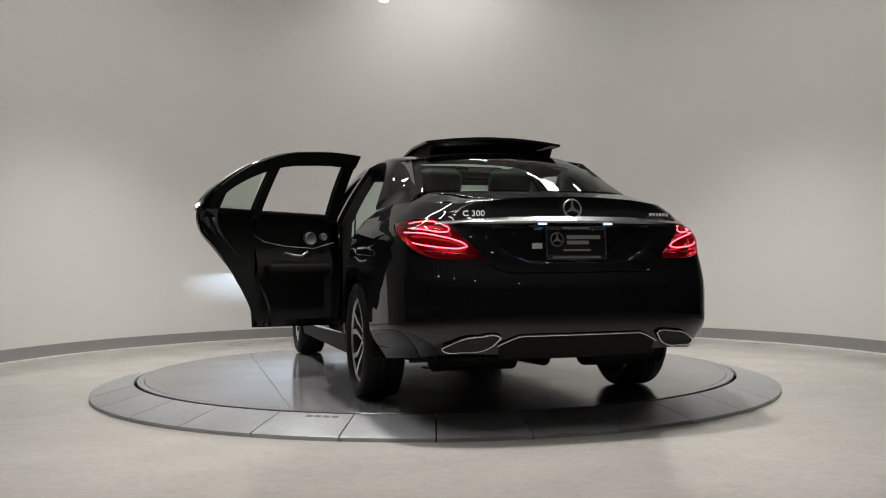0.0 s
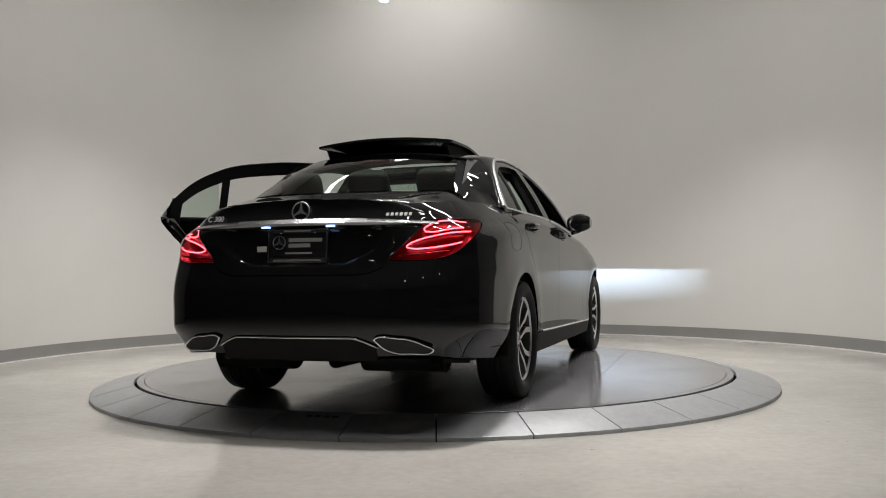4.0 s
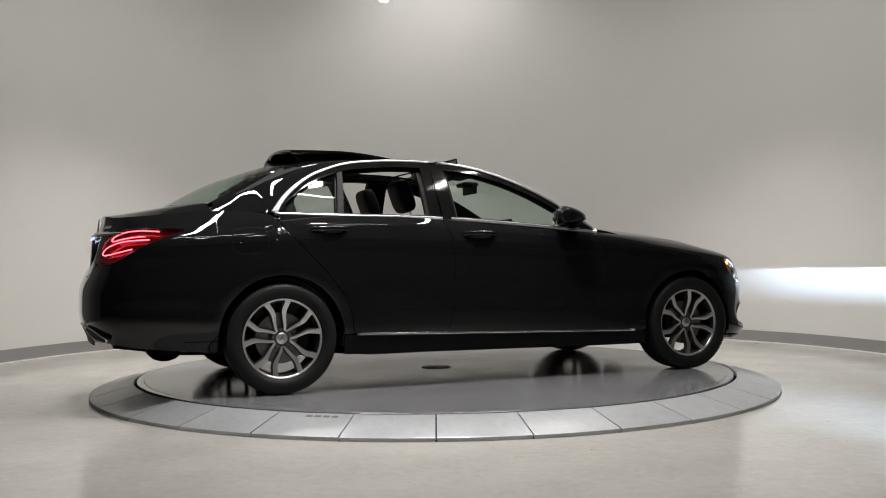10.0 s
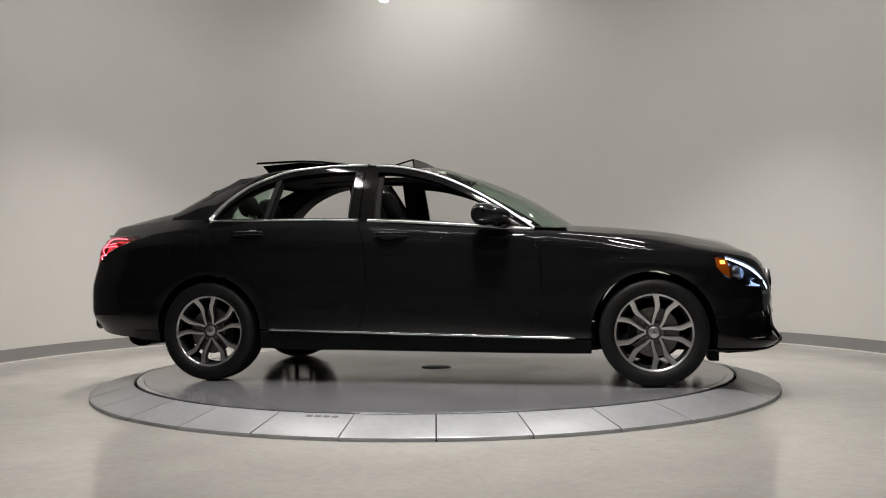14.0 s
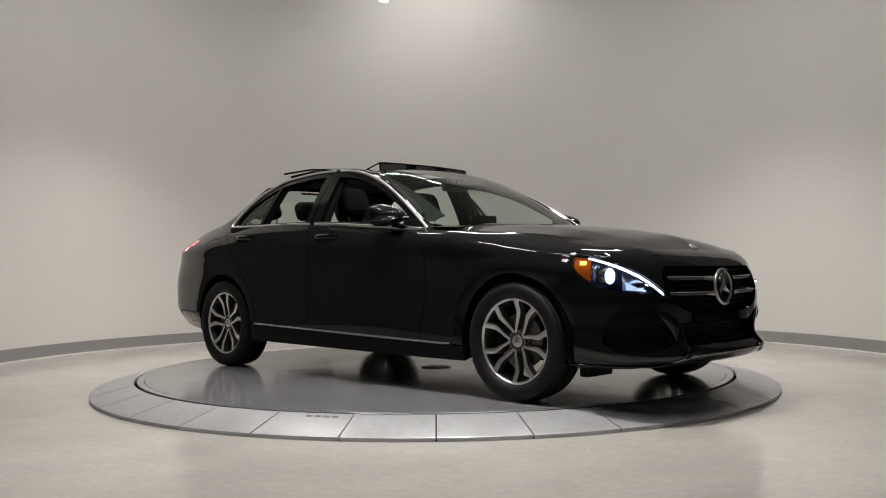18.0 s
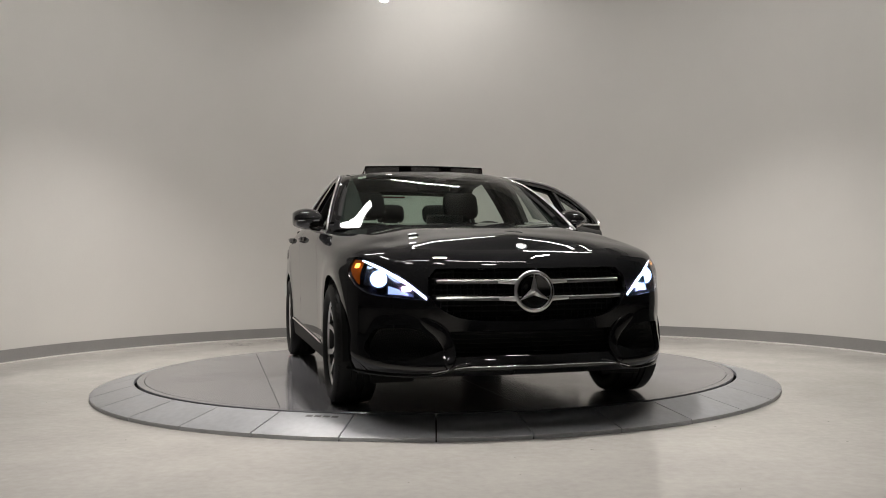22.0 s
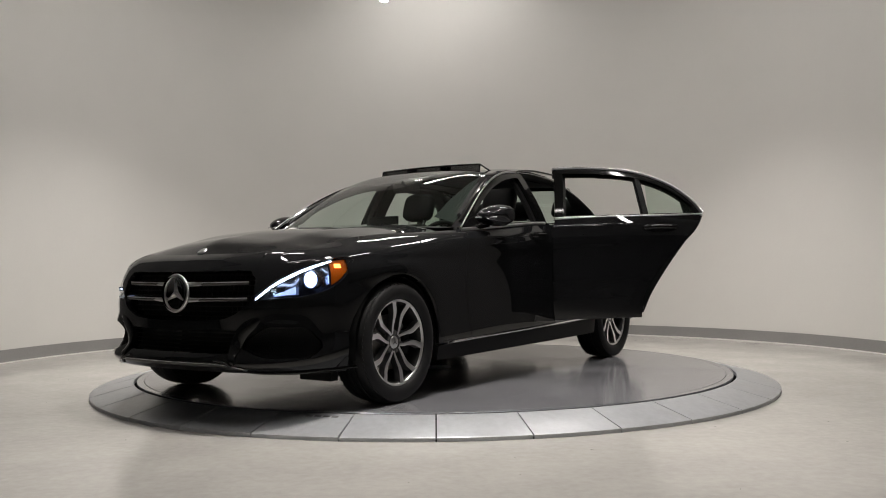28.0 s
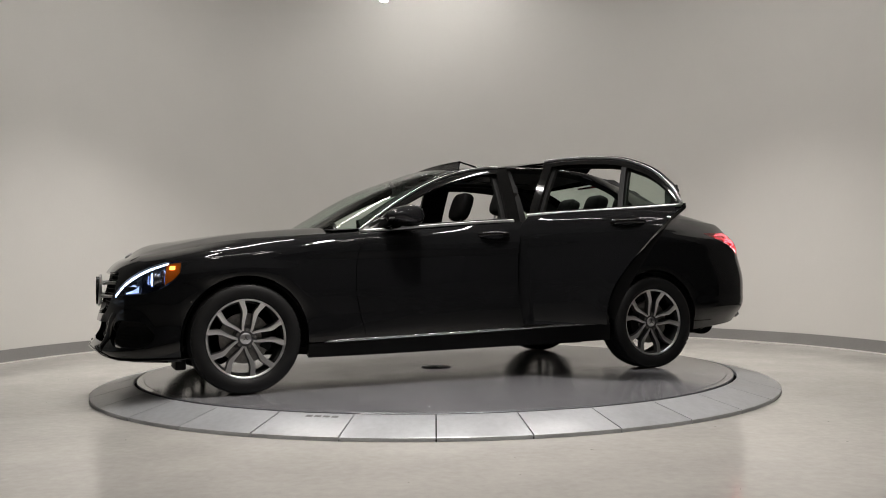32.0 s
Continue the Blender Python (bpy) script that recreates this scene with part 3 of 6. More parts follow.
# ---------------------------------------------------------------- the car: body parts
CAR = thing("car", "glossy black four-door saloon with an open rear door, lights on", "car")


def mirror(p, side):
    return Vector((p[0], p[1] * side, p[2]))


def build_shell():
    for side, word in ((1, "left"), (-1, "right")):
        # front fender over the wheel
        bm = bmesh.new()
        patch(bm, const(U_AF), const(U_AR), arch_z(WHEEL_X), top, 40, 36, side, cosine=True)
        patch(bm, const(U_AR), cut(CUT_A, GAP), seal(SILL), top, 12, 44, side)
        patch(bm, const(2.25), const(U_AF), fender_low, top, 16, 16, side)
        flange(bm)
        flip_out(bm)
        part("front_fender", bm, PAINT, CAR, sharp=60)
        # rear quarter panel
        bm = bmesh.new()
        u_front = u_at(-WHEEL_X + ARCH - 0.002)
        patch(bm, const(u_front), const(U_BR), arch_z(-WHEEL_X), under_cut, 48, 36, side, cosine=True)
        patch(bm, cut(CUT_C, -GAP), const(u_front), seal(SILL), const(0.556), 6, 18, side)
        patch(bm, const(U_BR), const(TAIL_A), const(WZ), top, 12, 44, side)
        patch(bm, const(TAIL_A), const(11.915), TAIL_TOP, top, 16, 5, side)
        flange(bm)
        flip_out(bm)
        part("quarter_panel", bm, PAINT, CAR, sharp=60)
        # sill below the doors
        bm = bmesh.new()
        patch(bm, const(U_AR), const(U_BF), low, lambda u: SILL(OX(u)) - 0.012, 30, 6, side)
        flange(bm, 0.04)
        flip_out(bm)
        part("sill", bm, MATTE_BLACK, CAR, "black lower sill", sharp=60)
        # chrome strip on the sill
        bm = bmesh.new()
        us = [u_at(0.96 + (-0.985 - 0.96) * i / 40) for i in range(41)]
        add_tube(bm, [mirror(skin(u, SILL(OX(u)) - 0.001, -0.006), side) for u in us], 0.006, 0.0075)
        part("sill_strip", bm, CHROME, CAR, "thin chrome strip along the sill")

    # front bumper, one mesh over both sides
    bm = bmesh.new()

    def brow(u, z):
        """The overhang above the side intakes."""
        f = math.sin(math.pi * min(1, max(0, (u - 1.45) / 1.8)))
        return -0.016 * f * math.exp(-((z - INT_TOP(u)) / 0.035) ** 2)

    def ridge(u, z):
        f = min(1, max(0, (1.22 - u) / 0.5))
        return -0.020 * f * f * (3 - 2 * f) * min(1, max(0, (0.468 - z) / 0.05))
    for side in (1, -1):
        patch(bm, const(0), const(1.34), low, const(0.302), 14, 8, side)
        patch(bm, const(0), const(1.34), const(0.418), bumper_top, 14, 6, side, warp=ridge)
        patch(bm, const(1.34), const(1.45), low, bumper_top, 8, 24, side)
        patch(bm, const(1.45), const(3.25), low, INT_LOW, 20, 8, side)
        patch(bm, const(1.45), const(3.25), INT_TOP, bumper_top, 24, 16, side, warp=brow)
        patch(bm, const(3.25), const(U_AF - 0.006), low, bumper_top, 8, 20, side)
    flange(bm, 0.03)
    flip_out(bm)
    part("front_bumper", bm, PAINT, CAR, sharp=50)
    for side in (1, -1):
        bm = bmesh.new()
        f = spl3([(u, z * 4, e * 10) for u, z, e in ((1.98, 0.500, 0.008), (1.72, 0.458, 0.001), (1.50, 0.415, -0.004), (1.38, 0.365, -0.006), (1.33, 0.315, -0.008), (1.34, 0.280, -0.006), (1.42, 0.255, 0.000))])
        add_tube(bm, [mirror(skin(p.x, p.y / 4, p.z / 10), side) for p in (f(k / 40) for k in range(41))], 0.034, 0.009, 16, up=(1, 0.35 * side, 0), grow=lambda t: 0.30 + 0.70 * math.sin(math.pi * t) ** 0.8)
        part("bumper_fin", bm, PAINT, CAR, "curved glossy fin beside the intake")
    # rear bumper
    bm = bmesh.new()
    for side in (1, -1):
        patch(bm, const(U_BR + 0.004), const(TAIL_A), low, const(WZ - 0.004), 8, 10, side)
        patch(bm, const(TAIL_A), const(12.62), low, lambda u: TAIL_LOW(u) - 0.004, 24, 36, side)
        patch(bm, const(12.62), const(14), low, rear_top, 16, 36, side)
    flange(bm, 0.03)
    flip_out(bm)
    part("rear_bumper", bm, PAINT, CAR, sharp=50)
    # boot lid: rear face with the plate recess, and top
    bm = bmesh.new()

    def recess(u, z):
        a = min(1, max(0, (z - 0.725) / 0.022)) * min(1, max(0, (0.920 - z) / 0.006))
        lim = 12.72 + 0.75 * max(0, (0.86 - z) / 0.14) ** 2
        b = min(1, max(0, (u - lim) / 0.12))
        return 0.018 * a * a * b
    for side in (1, -1):
        patch(bm, BOOT_CUT, const(14), lambda u: (rear_top(u) if u > 12.62 else 0.76) + 0.005, lambda u: top(u), 44, 60, side, warp=recess)
    c0 = spl3([tuple(skin(11.92 + 2.08 * (1 - k / 24), top(11.92 + 2.08 * (1 - k / 24)))) for k in range(25)])
    d1 = spl3([tuple(skin(11.92 - k * 0.10, top(11.92 - k * 0.10))) for k in range(21)])
    end = d1(1)
    c1 = spl3([(-2.005, 0.0, 1.118), (-1.985, 0.22, 1.118), (-1.91, 0.43, 1.118), (-1.805, 0.580, 1.112), (end.x, end.y, end.z)])
    d0 = spl3([tuple(c0(0)), (-2.33, 0, 1.061), (-2.2, 0, 1.082), (-2.005, 0.0, 1.118)])
    add_grid(bm, both([list(r) for r in zip(*coons(c0, c1, d0, d1, 20, 20))]))
    flange(bm)
    flip_out(bm)
    part("boot_lid", bm, PAINT, CAR, sharp=50)
    # bonnet with its nose over the grille
    bm = bmesh.new()
    for side in (1, -1):
        patch(bm, const(0), const(1.72), lambda u: GRILLE_TOP(u) + 0.003, top, 12, 6, side)
        patch(bm, const(1.72), const(2.25), HEAD_TOP, top, 5, 6, side)
    c0 = spl3([tuple(skin(2.25 * k / 8, top(2.25 * k / 8))) for k in range(9)])
    d1 = spl3([tuple(skin(2.25 + 3.55 * k / 12, top(2.25 + 3.55 * k / 12))) for k in range(13)])
    e = d1(1)
    c1 = spl3([(0.955, 0, 0.993), (0.94, 0.3, 0.99), (0.89, 0.55, 0.98), (e.x, e.y, e.z)])
    d0 = spl3([tuple(c0(0)), (1.94, 0, 0.864), (1.7, 0, 0.917), (1.35, 0, 0.964), (0.955, 0, 0.997)])

    def dome(s, t):
        r = math.exp(-((s - 0.62) / 0.10) ** 2) * math.sin(math.pi * t) ** 0.7 * 0.0035
        return Vector((0, 0, r + 0.005 * math.sin(math.pi * s) * math.sin(math.pi * t)))
    add_grid(bm, both([list(r) for r in zip(*coons(c0, c1, d0, d1, 20, 26, dome))]))
    flange(bm)
    flip_out(bm)
    part("bonnet", bm, PAINT, CAR, sharp=50)


build_shell()


def build_greenhouse():
    # windscreen and rear window
    for name, lo_, hi_, edge, label in (("windscreen", WIND_LOW, WIND_TOP, A_EDGE, "tinted windscreen"), ("rear_window", BACK_LOW, BACK_TOP, lambda t: B_EDGE(1 - t), "tinted rear window")):
        bm = bmesh.new()
        cen = spl3([tuple(lo_(0)), tuple(lo_(0).lerp(hi_(0), 0.5) + Vector((0.020 if name == "windscreen" else -0.012, 0, 0.038 if name == "windscreen" else 0.022))), tuple(hi_(0))])
        add_grid(bm, both([list(r) for r in zip(*coons(lo_, hi_, cen, edge, 14, 14))]))
        flip_out(bm, (-0.5, 0, 0.8))
        part(name, bm, GLASS, CAR, label)
    # roof: a front strip, two side strips and the rear field round the open hatch
    rear_roof = coons(WIND_TOP, BACK_TOP, spl3([tuple(WIND_TOP(0)), (-0.3, 0, 1.442), (-0.7, 0, 1.453), (-1.1, 0, 1.438), tuple(BACK_TOP(0))]), ROOF_EDGE, 20, 40)
    full = both([list(r) for r in zip(*rear_roof)])
    bm = bmesh.new()
    verts = [[bm.verts.new(p) for p in row] for row in full]
    for a, b in zip(verts, verts[1:]):
        for i in range(len(a) - 1):
            c = (a[i].co + a[i + 1].co + b[i].co + b[i + 1].co) / 4
            if -0.62 < c.x < -0.16 and abs(c.y) < 0.43:
                continue
            bm.faces.new((a[i], a[i + 1], b[i + 1], b[i]))
    bmesh.ops.delete(bm, geom=[v for v in bm.verts if not v.link_faces], context="VERTS")
    flip_out(bm, (-0.5, 0, 0.8))
    flange(bm, 0.03)
    part("roof", bm, PAINT, CAR, sharp=50)
    # side rails with the front and rear pillars
    for side in (1, -1):
        bm = bmesh.new()
        n = 70
        upper, lower = [], []
        for i in range(n + 1):
            t = i / n
            if t < 0.34:
                q = A_EDGE(t / 0.34)
            elif t < 0.72:
                q = ROOF_EDGE((t - 0.34) / 0.38)
            else:
                q = B_EDGE((t - 0.72) / 0.28)
            upper.append(q)
            if t < 0.34:
                x = 0.745 - (0.745 + 0.02) * (t / 0.34)
            elif t < 0.72:
                x = -0.02 - (1.20 - 0.02) * ((t - 0.34) / 0.38)
            else:
                x = -1.20 - (0.245 * min(1, ((t - 0.72) / 0.13)))
            if t <= 0.85:
                lower.append(on_side(x, DLO_TOP(x) if x < 0.72 else 0.935, 0.0))
            else:
                k = (t - 0.85) / 0.15
                u = u_at(-1.445 - 0.362 * k)
                p = skin(u, top(u))
                lower.append(on_side(-1.445, 1.046).lerp(p, min(1, k * 3)) if k < 0.333 else p)
        rows = []
        for i, (q, p) in enumerate(zip(upper, lower)):
            d = (q - p)
            swell = 0.045 + 0.045 * min(1, max(0, (i / n - 0.25) / 0.15)) - 0.045 * min(1, max(0, (i / n - 0.68) / 0.12))
            out = Vector((0, 0.55, 0.6)).normalized()
            rows.append([mirror(p + d * s + out * (swell * d.length * math.sin(math.pi * s)), side) for s in (0, 0.15, 0.3, 0.45, 0.6, 0.75, 0.9, 1.0)])
        add_grid(bm, rows)
        flip_out(bm, (-0.5, 0, 0.8))
        part("side_rail", bm, PAINT, CAR, sharp=60)


build_greenhouse()


def build_fuel_flap():
    bm = bmesh.new()
    pts = []
    for k in range(40):
        a = 2 * math.pi * k / 40
        c, s_ = math.cos(a), math.sin(a)
        x = -1.60 + 0.10 * math.copysign(abs(c) ** 0.5, c)
        z = 0.885 + 0.075 * math.copysign(abs(s_) ** 0.5, s_)
        pts.append(mirror(skin(u_at(x), z, -0.0002), -1))
    add_tube(bm, pts, 0.0012, 0.0012, 5, closed=True)
    part("fuel_flap_seam", bm, GRILLE_BLACK, CAR)


build_fuel_flap()


# ---------------------------------------------------------------- doors
def window_frame(bm, side, xs, out, width):
    """A flat frame band under the window arc, as wide as width."""
    rows = []
    for x in xs:
        z = DLO_TOP(x)
        rows.append([mirror(on_side(x, z - 0.002, out), side), mirror(on_side(x, z - width, out), side), mirror(on_side(x, z - width - 0.004, out - 0.03), side), mirror(on_side(x, z + 0.012, out - 0.035), side), mirror(on_side(x, z + 0.018, out - 0.010), side)])
    r = add_grid(bm, rows)
    for a, b in zip(r, r[1:]):
        bm.faces.new((a[4], a[0], b[0], b[4]))
    bm.faces.new(r[0])
    bm.faces.new(r[-1][::-1])


def pillar_bar(bm, side, x_low, x_high, wid, z_low, out=0.0, deep=0.03):
    pts = []
    for k in range(9):
        t = k / 8
        z = z_low + (DLO_TOP(x_high) - 0.004 - z_low) * t
        x = x_low + (x_high - x_low) * t
        pts.append([mirror(on_side(x - wid / 2, z, out), side), mirror(on_side(x + wid / 2, z, out), side), mirror(on_side(x + wid / 2, z, out - deep), side), mirror(on_side(x - wid / 2, z, out - deep), side)])
    r = add_grid(bm, pts)
    for a, b in zip(r, r[1:]):
        bm.faces.new((a[3], a[0], b[0], b[3]))
    bm.faces.new(r[0])
    bm.faces.new(r[-1][::-1])


def belt_shelf(bm, side, xs, z_drop=0.0):
    """The top of a door between its outer skin and the window line."""
    rows = []
    for x in xs:
        u = u_at(x)
        p = skin(u, top(u))
        q = on_side(x, BELT(x), -0.004)
        i = on_side(x, BELT(x) - 0.012, -0.06)
        rows.append([mirror(p, side), mirror(Vector((x, (p.y + q.y) / 2, max(p.z, q.z) + 0.002)), side), mirror(q, side), mirror(i, side)])
    add_grid(bm, rows)


HINGE = Vector((-0.385, 0.872, 0.0))


def span(a, b, n):
    return [a + (b - a) * i / n for i in range(n + 1)]


def door_handle(side, x, z, door):
    u = u_at(x)
    p = skin(u, z)
    bm = bmesh.new()
    path = []
    for k in range(13):
        t = k / 12
        xx = x + 0.108 - 0.216 * t
        q = skin(u_at(xx), z + 0.004 * math.sin(math.pi * t), -0.030 * math.sin(math.pi * t) ** 0.45)
        path.append(mirror(q, side))
    add_tube(bm, path, 0.010, 0.017, 10)
    h = part("door_handle", bm, GLOSS_BLACK, door, "black pull handle with a bright edge")
    bm = bmesh.new()
    add_tube(bm, [p_ + Vector((0, 0.010 * side, 0.010)) for p_ in path[2:-2]], 0.0016, 0.0022, 6)
    part("handle_strip", bm, CHROME, h)
    bm = bmesh.new()
    rows = [[mirror(skin(u_at(x + 0.11 * c * math.cos(a)), z - 0.004 + 0.030 * c * math.sin(a), 0.012 * (1 - c) - 0.0012), side) for c in (0.15, 0.5, 0.8, 1.0)] for a in [2 * math.pi * k / 20 for k in range(21)]]
    add_grid(bm, rows)
    flip_out(bm)
    part("handle_cup", bm, GLOSS_BLACK, h)


def inner_card(bm, side, x0, x1, z0, zf, inset=0.075):
    rows = []
    for x in span(x0, x1, 16):
        row = []
        for k in range(13):
            t = k / 12
            z = z0 + (zf(x) - z0) * t
            bulge = 0.035 * math.exp(-((t - 0.52) / 0.10) ** 2) + 0.012 * math.exp(-((t - 0.95) / 0.07) ** 2)
            row.append(Vector((x, (skin(u_at(x), min(z, 0.93)).y - inset - bulge) * side, z)))
        rows.append(row)
    add_grid(bm, rows)


def build_door(side, rear):
    left_rear = rear and side > 0
    if rear:
        ua, ub = cut(CUT_B, -GAP), cut(CUT_C, GAP)
        xs_top, hx, hz = span(-0.405, -1.445, 34), -1.14, 0.955
    else:
        ua, ub = cut(CUT_A, -GAP), cut(CUT_B, GAP)
        xs_top, hx, hz = span(0.715, -0.345, 34), -0.175, 0.932
    bm = bmesh.new()
    low_edge = (lambda u: SILL(OX(u)) + (-0.008 if left_rear else 0.006))
    patch(bm, ua, ub, low_edge, top, 28, 48, side)
    flange(bm, 0.03)
    flip_out(bm)
    name = "rear_door" if rear else "front_door"
    door = part(name, bm, PAINT, CAR, ("open " if left_rear else "closed ") + "black door with the window wound down", sharp=60)
    bm = bmesh.new()
    belt_shelf(bm, side, span(xs_top[0] + 0.003, xs_top[-1], 20))
    part("belt_shelf", bm, PAINT, door, sharp=60)
    # window frame, dividers and chrome surround
    bm = bmesh.new()
    if rear:
        window_frame(bm, side, [x for x in xs_top if x > -1.42], 0.0, 0.040)
        pillar_bar(bm, side, -0.440, -0.446, 0.062, 1.02)
        rows = []
        for k in range(11):
            x = -1.443 + 0.07 * (k / 10)
            rows.append([mirror(on_side(x, BELT(x) - 0.005), side), mirror(on_side(x, max(BELT(x), DLO_TOP(x) - 0.003)), side)])
        add_grid(bm, rows)
    else:
        window_frame(bm, side, [x for x in xs_top if x < 0.66], 0.0, 0.042)
        pillar_bar(bm, side, -0.350, -0.368, 0.090, 1.01)
        rows = []
        for k in range(9):
            x = 0.50 + 0.20 * k / 8
            rows.append([mirror(on_side(x, BELT(x) - 0.005, -0.002), side), mirror(on_side(x, max(BELT(x), DLO_TOP(x) - 0.004), -0.002), side)])
        add_grid(bm, rows)
    bmesh.ops.recalc_face_normals(bm, faces=bm.faces)
    part("window_frame", bm, GLOSS_BLACK, door, sharp=40)
    if rear:
        bm = bmesh.new()
        pillar_bar(bm, side, -1.055, -1.005, 0.034, 1.03, -0.004)
        bmesh.ops.recalc_face_normals(bm, faces=bm.faces)
        part("window_divider", bm, RUBBER, door, "black bar beside the corner window", sharp=40)
    bm = bmesh.new()
    if rear:
        window_frame(bm, side, [x for x in xs_top if x > -1.40], -0.038, 0.062)
        pillar_bar(bm, side, -0.450, -0.458, 0.082, 1.00, -0.036, 0.032)
        pillar_bar(bm, side, -1.055, -1.005, 0.052, 1.00, -0.036, 0.030)
        pillar_bar(bm, side, -1.372, -1.335, 0.070, 1.00, -0.036, 0.030)
    else:
        window_frame(bm, side, [x for x in xs_top if x < 0.62], -0.038, 0.056)
        pillar_bar(bm, side, -0.335, -0.350, 0.110, 1.00, -0.036, 0.032)
    bmesh.ops.recalc_face_normals(bm, faces=bm.faces)
    part("frame_trim", bm, CABIN_PLASTIC, door, "black inner trim of the window frame", sharp=40)
    bm = bmesh.new()
    add_tube(bm, [mirror(on_side(x, DLO_TOP(x) + 0.005, 0.006), side) for x in xs_top], 0.005, 0.0100, 8, up=(0, 0.6, 1), grow=(lambda t: 1.0 + 1.0 * max(0, (t - 0.55) / 0.45) ** 2) if rear else None)
    part("window_chrome", bm, SATIN, door, "bright metal strip over the window")
    bm = bmesh.new()
    add_tube(bm, [mirror(on_side(x, BELT(x), 0.010), side) for x in span(xs_top[0], xs_top[-1], 24)], 0.006, 0.010, 8)
    part("belt_chrome", bm, SATIN, door, "bright metal strip along the window sill")
    if rear:
        bm = bmesh.new()
        rows = []
        for k in range(13):
            x = -1.065 - 0.345 * k / 12
            rows.append([mirror(on_side(x, BELT(x) + (DLO_TOP(x) - 0.035 - BELT(x)) * j / 8, -0.012), side) for j in range(9)])
        add_grid(bm, rows)
        flip_out(bm)
        part("quarter_light", bm, QUARTER_GLASS, door, "fixed tinted corner window")
    bm = bmesh.new()
    add_tube(bm, [mirror(on_side(x, BELT(x) + 0.004, -0.016), side) for x in span(xs_top[0], xs_top[-1] + 0.02, 20)], 0.008, 0.013, 8)
    part("belt_seal", bm, RUBBER, door, "black rubber seal along the window sill")
    door_handle(side, hx, hz, door)
    # inner trim card
    bm = bmesh.new()
    if rear:
        zf = lambda x: BELT(x) - 0.005
        inner_card(bm, side, -0.43, -1.02, 0.36, zf)
        rows = []
        for k in range(9):
            x = -1.02 - 0.40 * k / 8
            z0 = 0.36 + (0.99 - 0.36) * min(1, (k / 8) ** 0.8)
            rows.append([Vector((x, (skin(u_at(x), 0.8).y - 0.075) * side, z0 + (BELT(x) - 0.005 - z0) * j / 6)) for j in range(7)])
        add_grid(bm, rows)
    else:
        inner_card(bm, side, 0.64, -0.33, 0.36, lambda x: BELT(x) - 0.005)
    bmesh.ops.recalc_face_normals(bm, faces=bm.faces)
    part("trim_card", bm, CABIN_PLASTIC, door, "dark padded inner door trim")
    if left_rear:
        # bottom strip, closing edges and fittings of the open door
        bm = bmesh.new()
        zc = [0.335 + (1.045 - 0.335) * k / 20 for k in range(21)]
        rows = []
        for z in zc:
            x = CUT_C(z) + 0.004
            a = skin(u_at(x), min(z, top(u_at(x))))
            rows.append([a, Vector((x + 0.012, a.y - 0.03, z)), Vector((x + 0.05, a.y - 0.06, z)), Vector((x + 0.09, a.y - 0.085, z))])
        add_grid(bm, rows)
        rows = []
        for z in zc:
            x = CUT_B(z) - 0.004
            a = skin(u_at(x), min(z, top(u_at(x))))
            rows.append([a, Vector((x - 0.002, a.y - 0.085, z))])
        add_grid(bm, rows)
        rows = []
        for x in span(-0.40, -1.0, 10):
            a = skin(u_at(x), SILL(x))
            rows.append([a, Vector((x, a.y - 0.05, SILL(x))), Vector((x, a.y - 0.08, 0.37))])
        add_grid(bm, rows)
        part("door_edge", bm, PAINT, door, sharp=40)
        bm = bmesh.new()
        path = [Vector((CUT_C(z) + 0.06, skin(u_at(CUT_C(z)), min(z, 1.0)).y - 0.07, z)) for z in zc]
        path += [on_side(x, DLO_TOP(x) - 0.03, -0.045) for x in span(-1.36, -0.44, 24)]
        add_tube(bm, path, 0.012, 0.012, 8)
        part("door_seal", bm, RUBBER, door, "rubber seal round the door edge")
        inner_y = 0.76
        bm = bmesh.new()
        add_revolve(bm, [(0.0, -0.006), (0.034, -0.004), (0.040, -0.010), (0.045, 0.0), (0.045, 0.02)], 24, pose(-0.63, inner_y + 0.005, 0.885))
        part("speaker", bm, SATIN, door, "round metal loudspeaker grille")
        bm = bmesh.new()
        add_revolve(bm, [(0.0, -0.006), (0.018, -0.004), (0.022, -0.008), (0.025, 0.0), (0.025, 0.02)], 20, pose(-0.52, inner_y + 0.005, 0.90))
        part("tweeter", bm, SATIN, door, "small round tweeter grille")
        bm = bmesh.new()
        add_tube(bm, [Vector((-0.45, inner_y - 0.004, 0.862)), Vector((-0.62, inner_y - 0.012, 0.822)), Vector((-0.85, inner_y - 0.012, 0.835)), Vector((-1.0, inner_y - 0.004, 0.862)), Vector((-1.06, inner_y, 0.90))], 0.0022, 0.0025, 6)
        part("trim_strip", bm, SATIN, door, "thin bright line on the door trim")
        bm = bmesh.new()
        add_tube(bm, [Vector((-0.68, inner_y - 0.03, 0.80)), Vector((-0.74, inner_y - 0.045, 0.77)), Vector((-0.80, inner_y - 0.045, 0.775)), Vector((-0.86, inner_y - 0.025, 0.79))], 0.006, 0.010, 8)
        part("release_lever", bm, SATIN, door, "satin door release lever")
        bm = bmesh.new()
        add_box(bm, (-0.98, inner_y - 0.055, 0.655), (-0.50, inner_y + 0.03, 0.725), 0.03, seg=4)
        part("armrest", bm, LEATHER, door, "black leather armrest")
        swing = Matrix.Translation(HINGE) @ pose(0, 0, 0, 0, 0, -60) @ Matrix.Translation(-HINGE)
        door.matrix_local = pose(0, 0, 0.032) @ swing
    return door


for side in (1, -1):
    for rear in (False, True):
        build_door(side, rear)


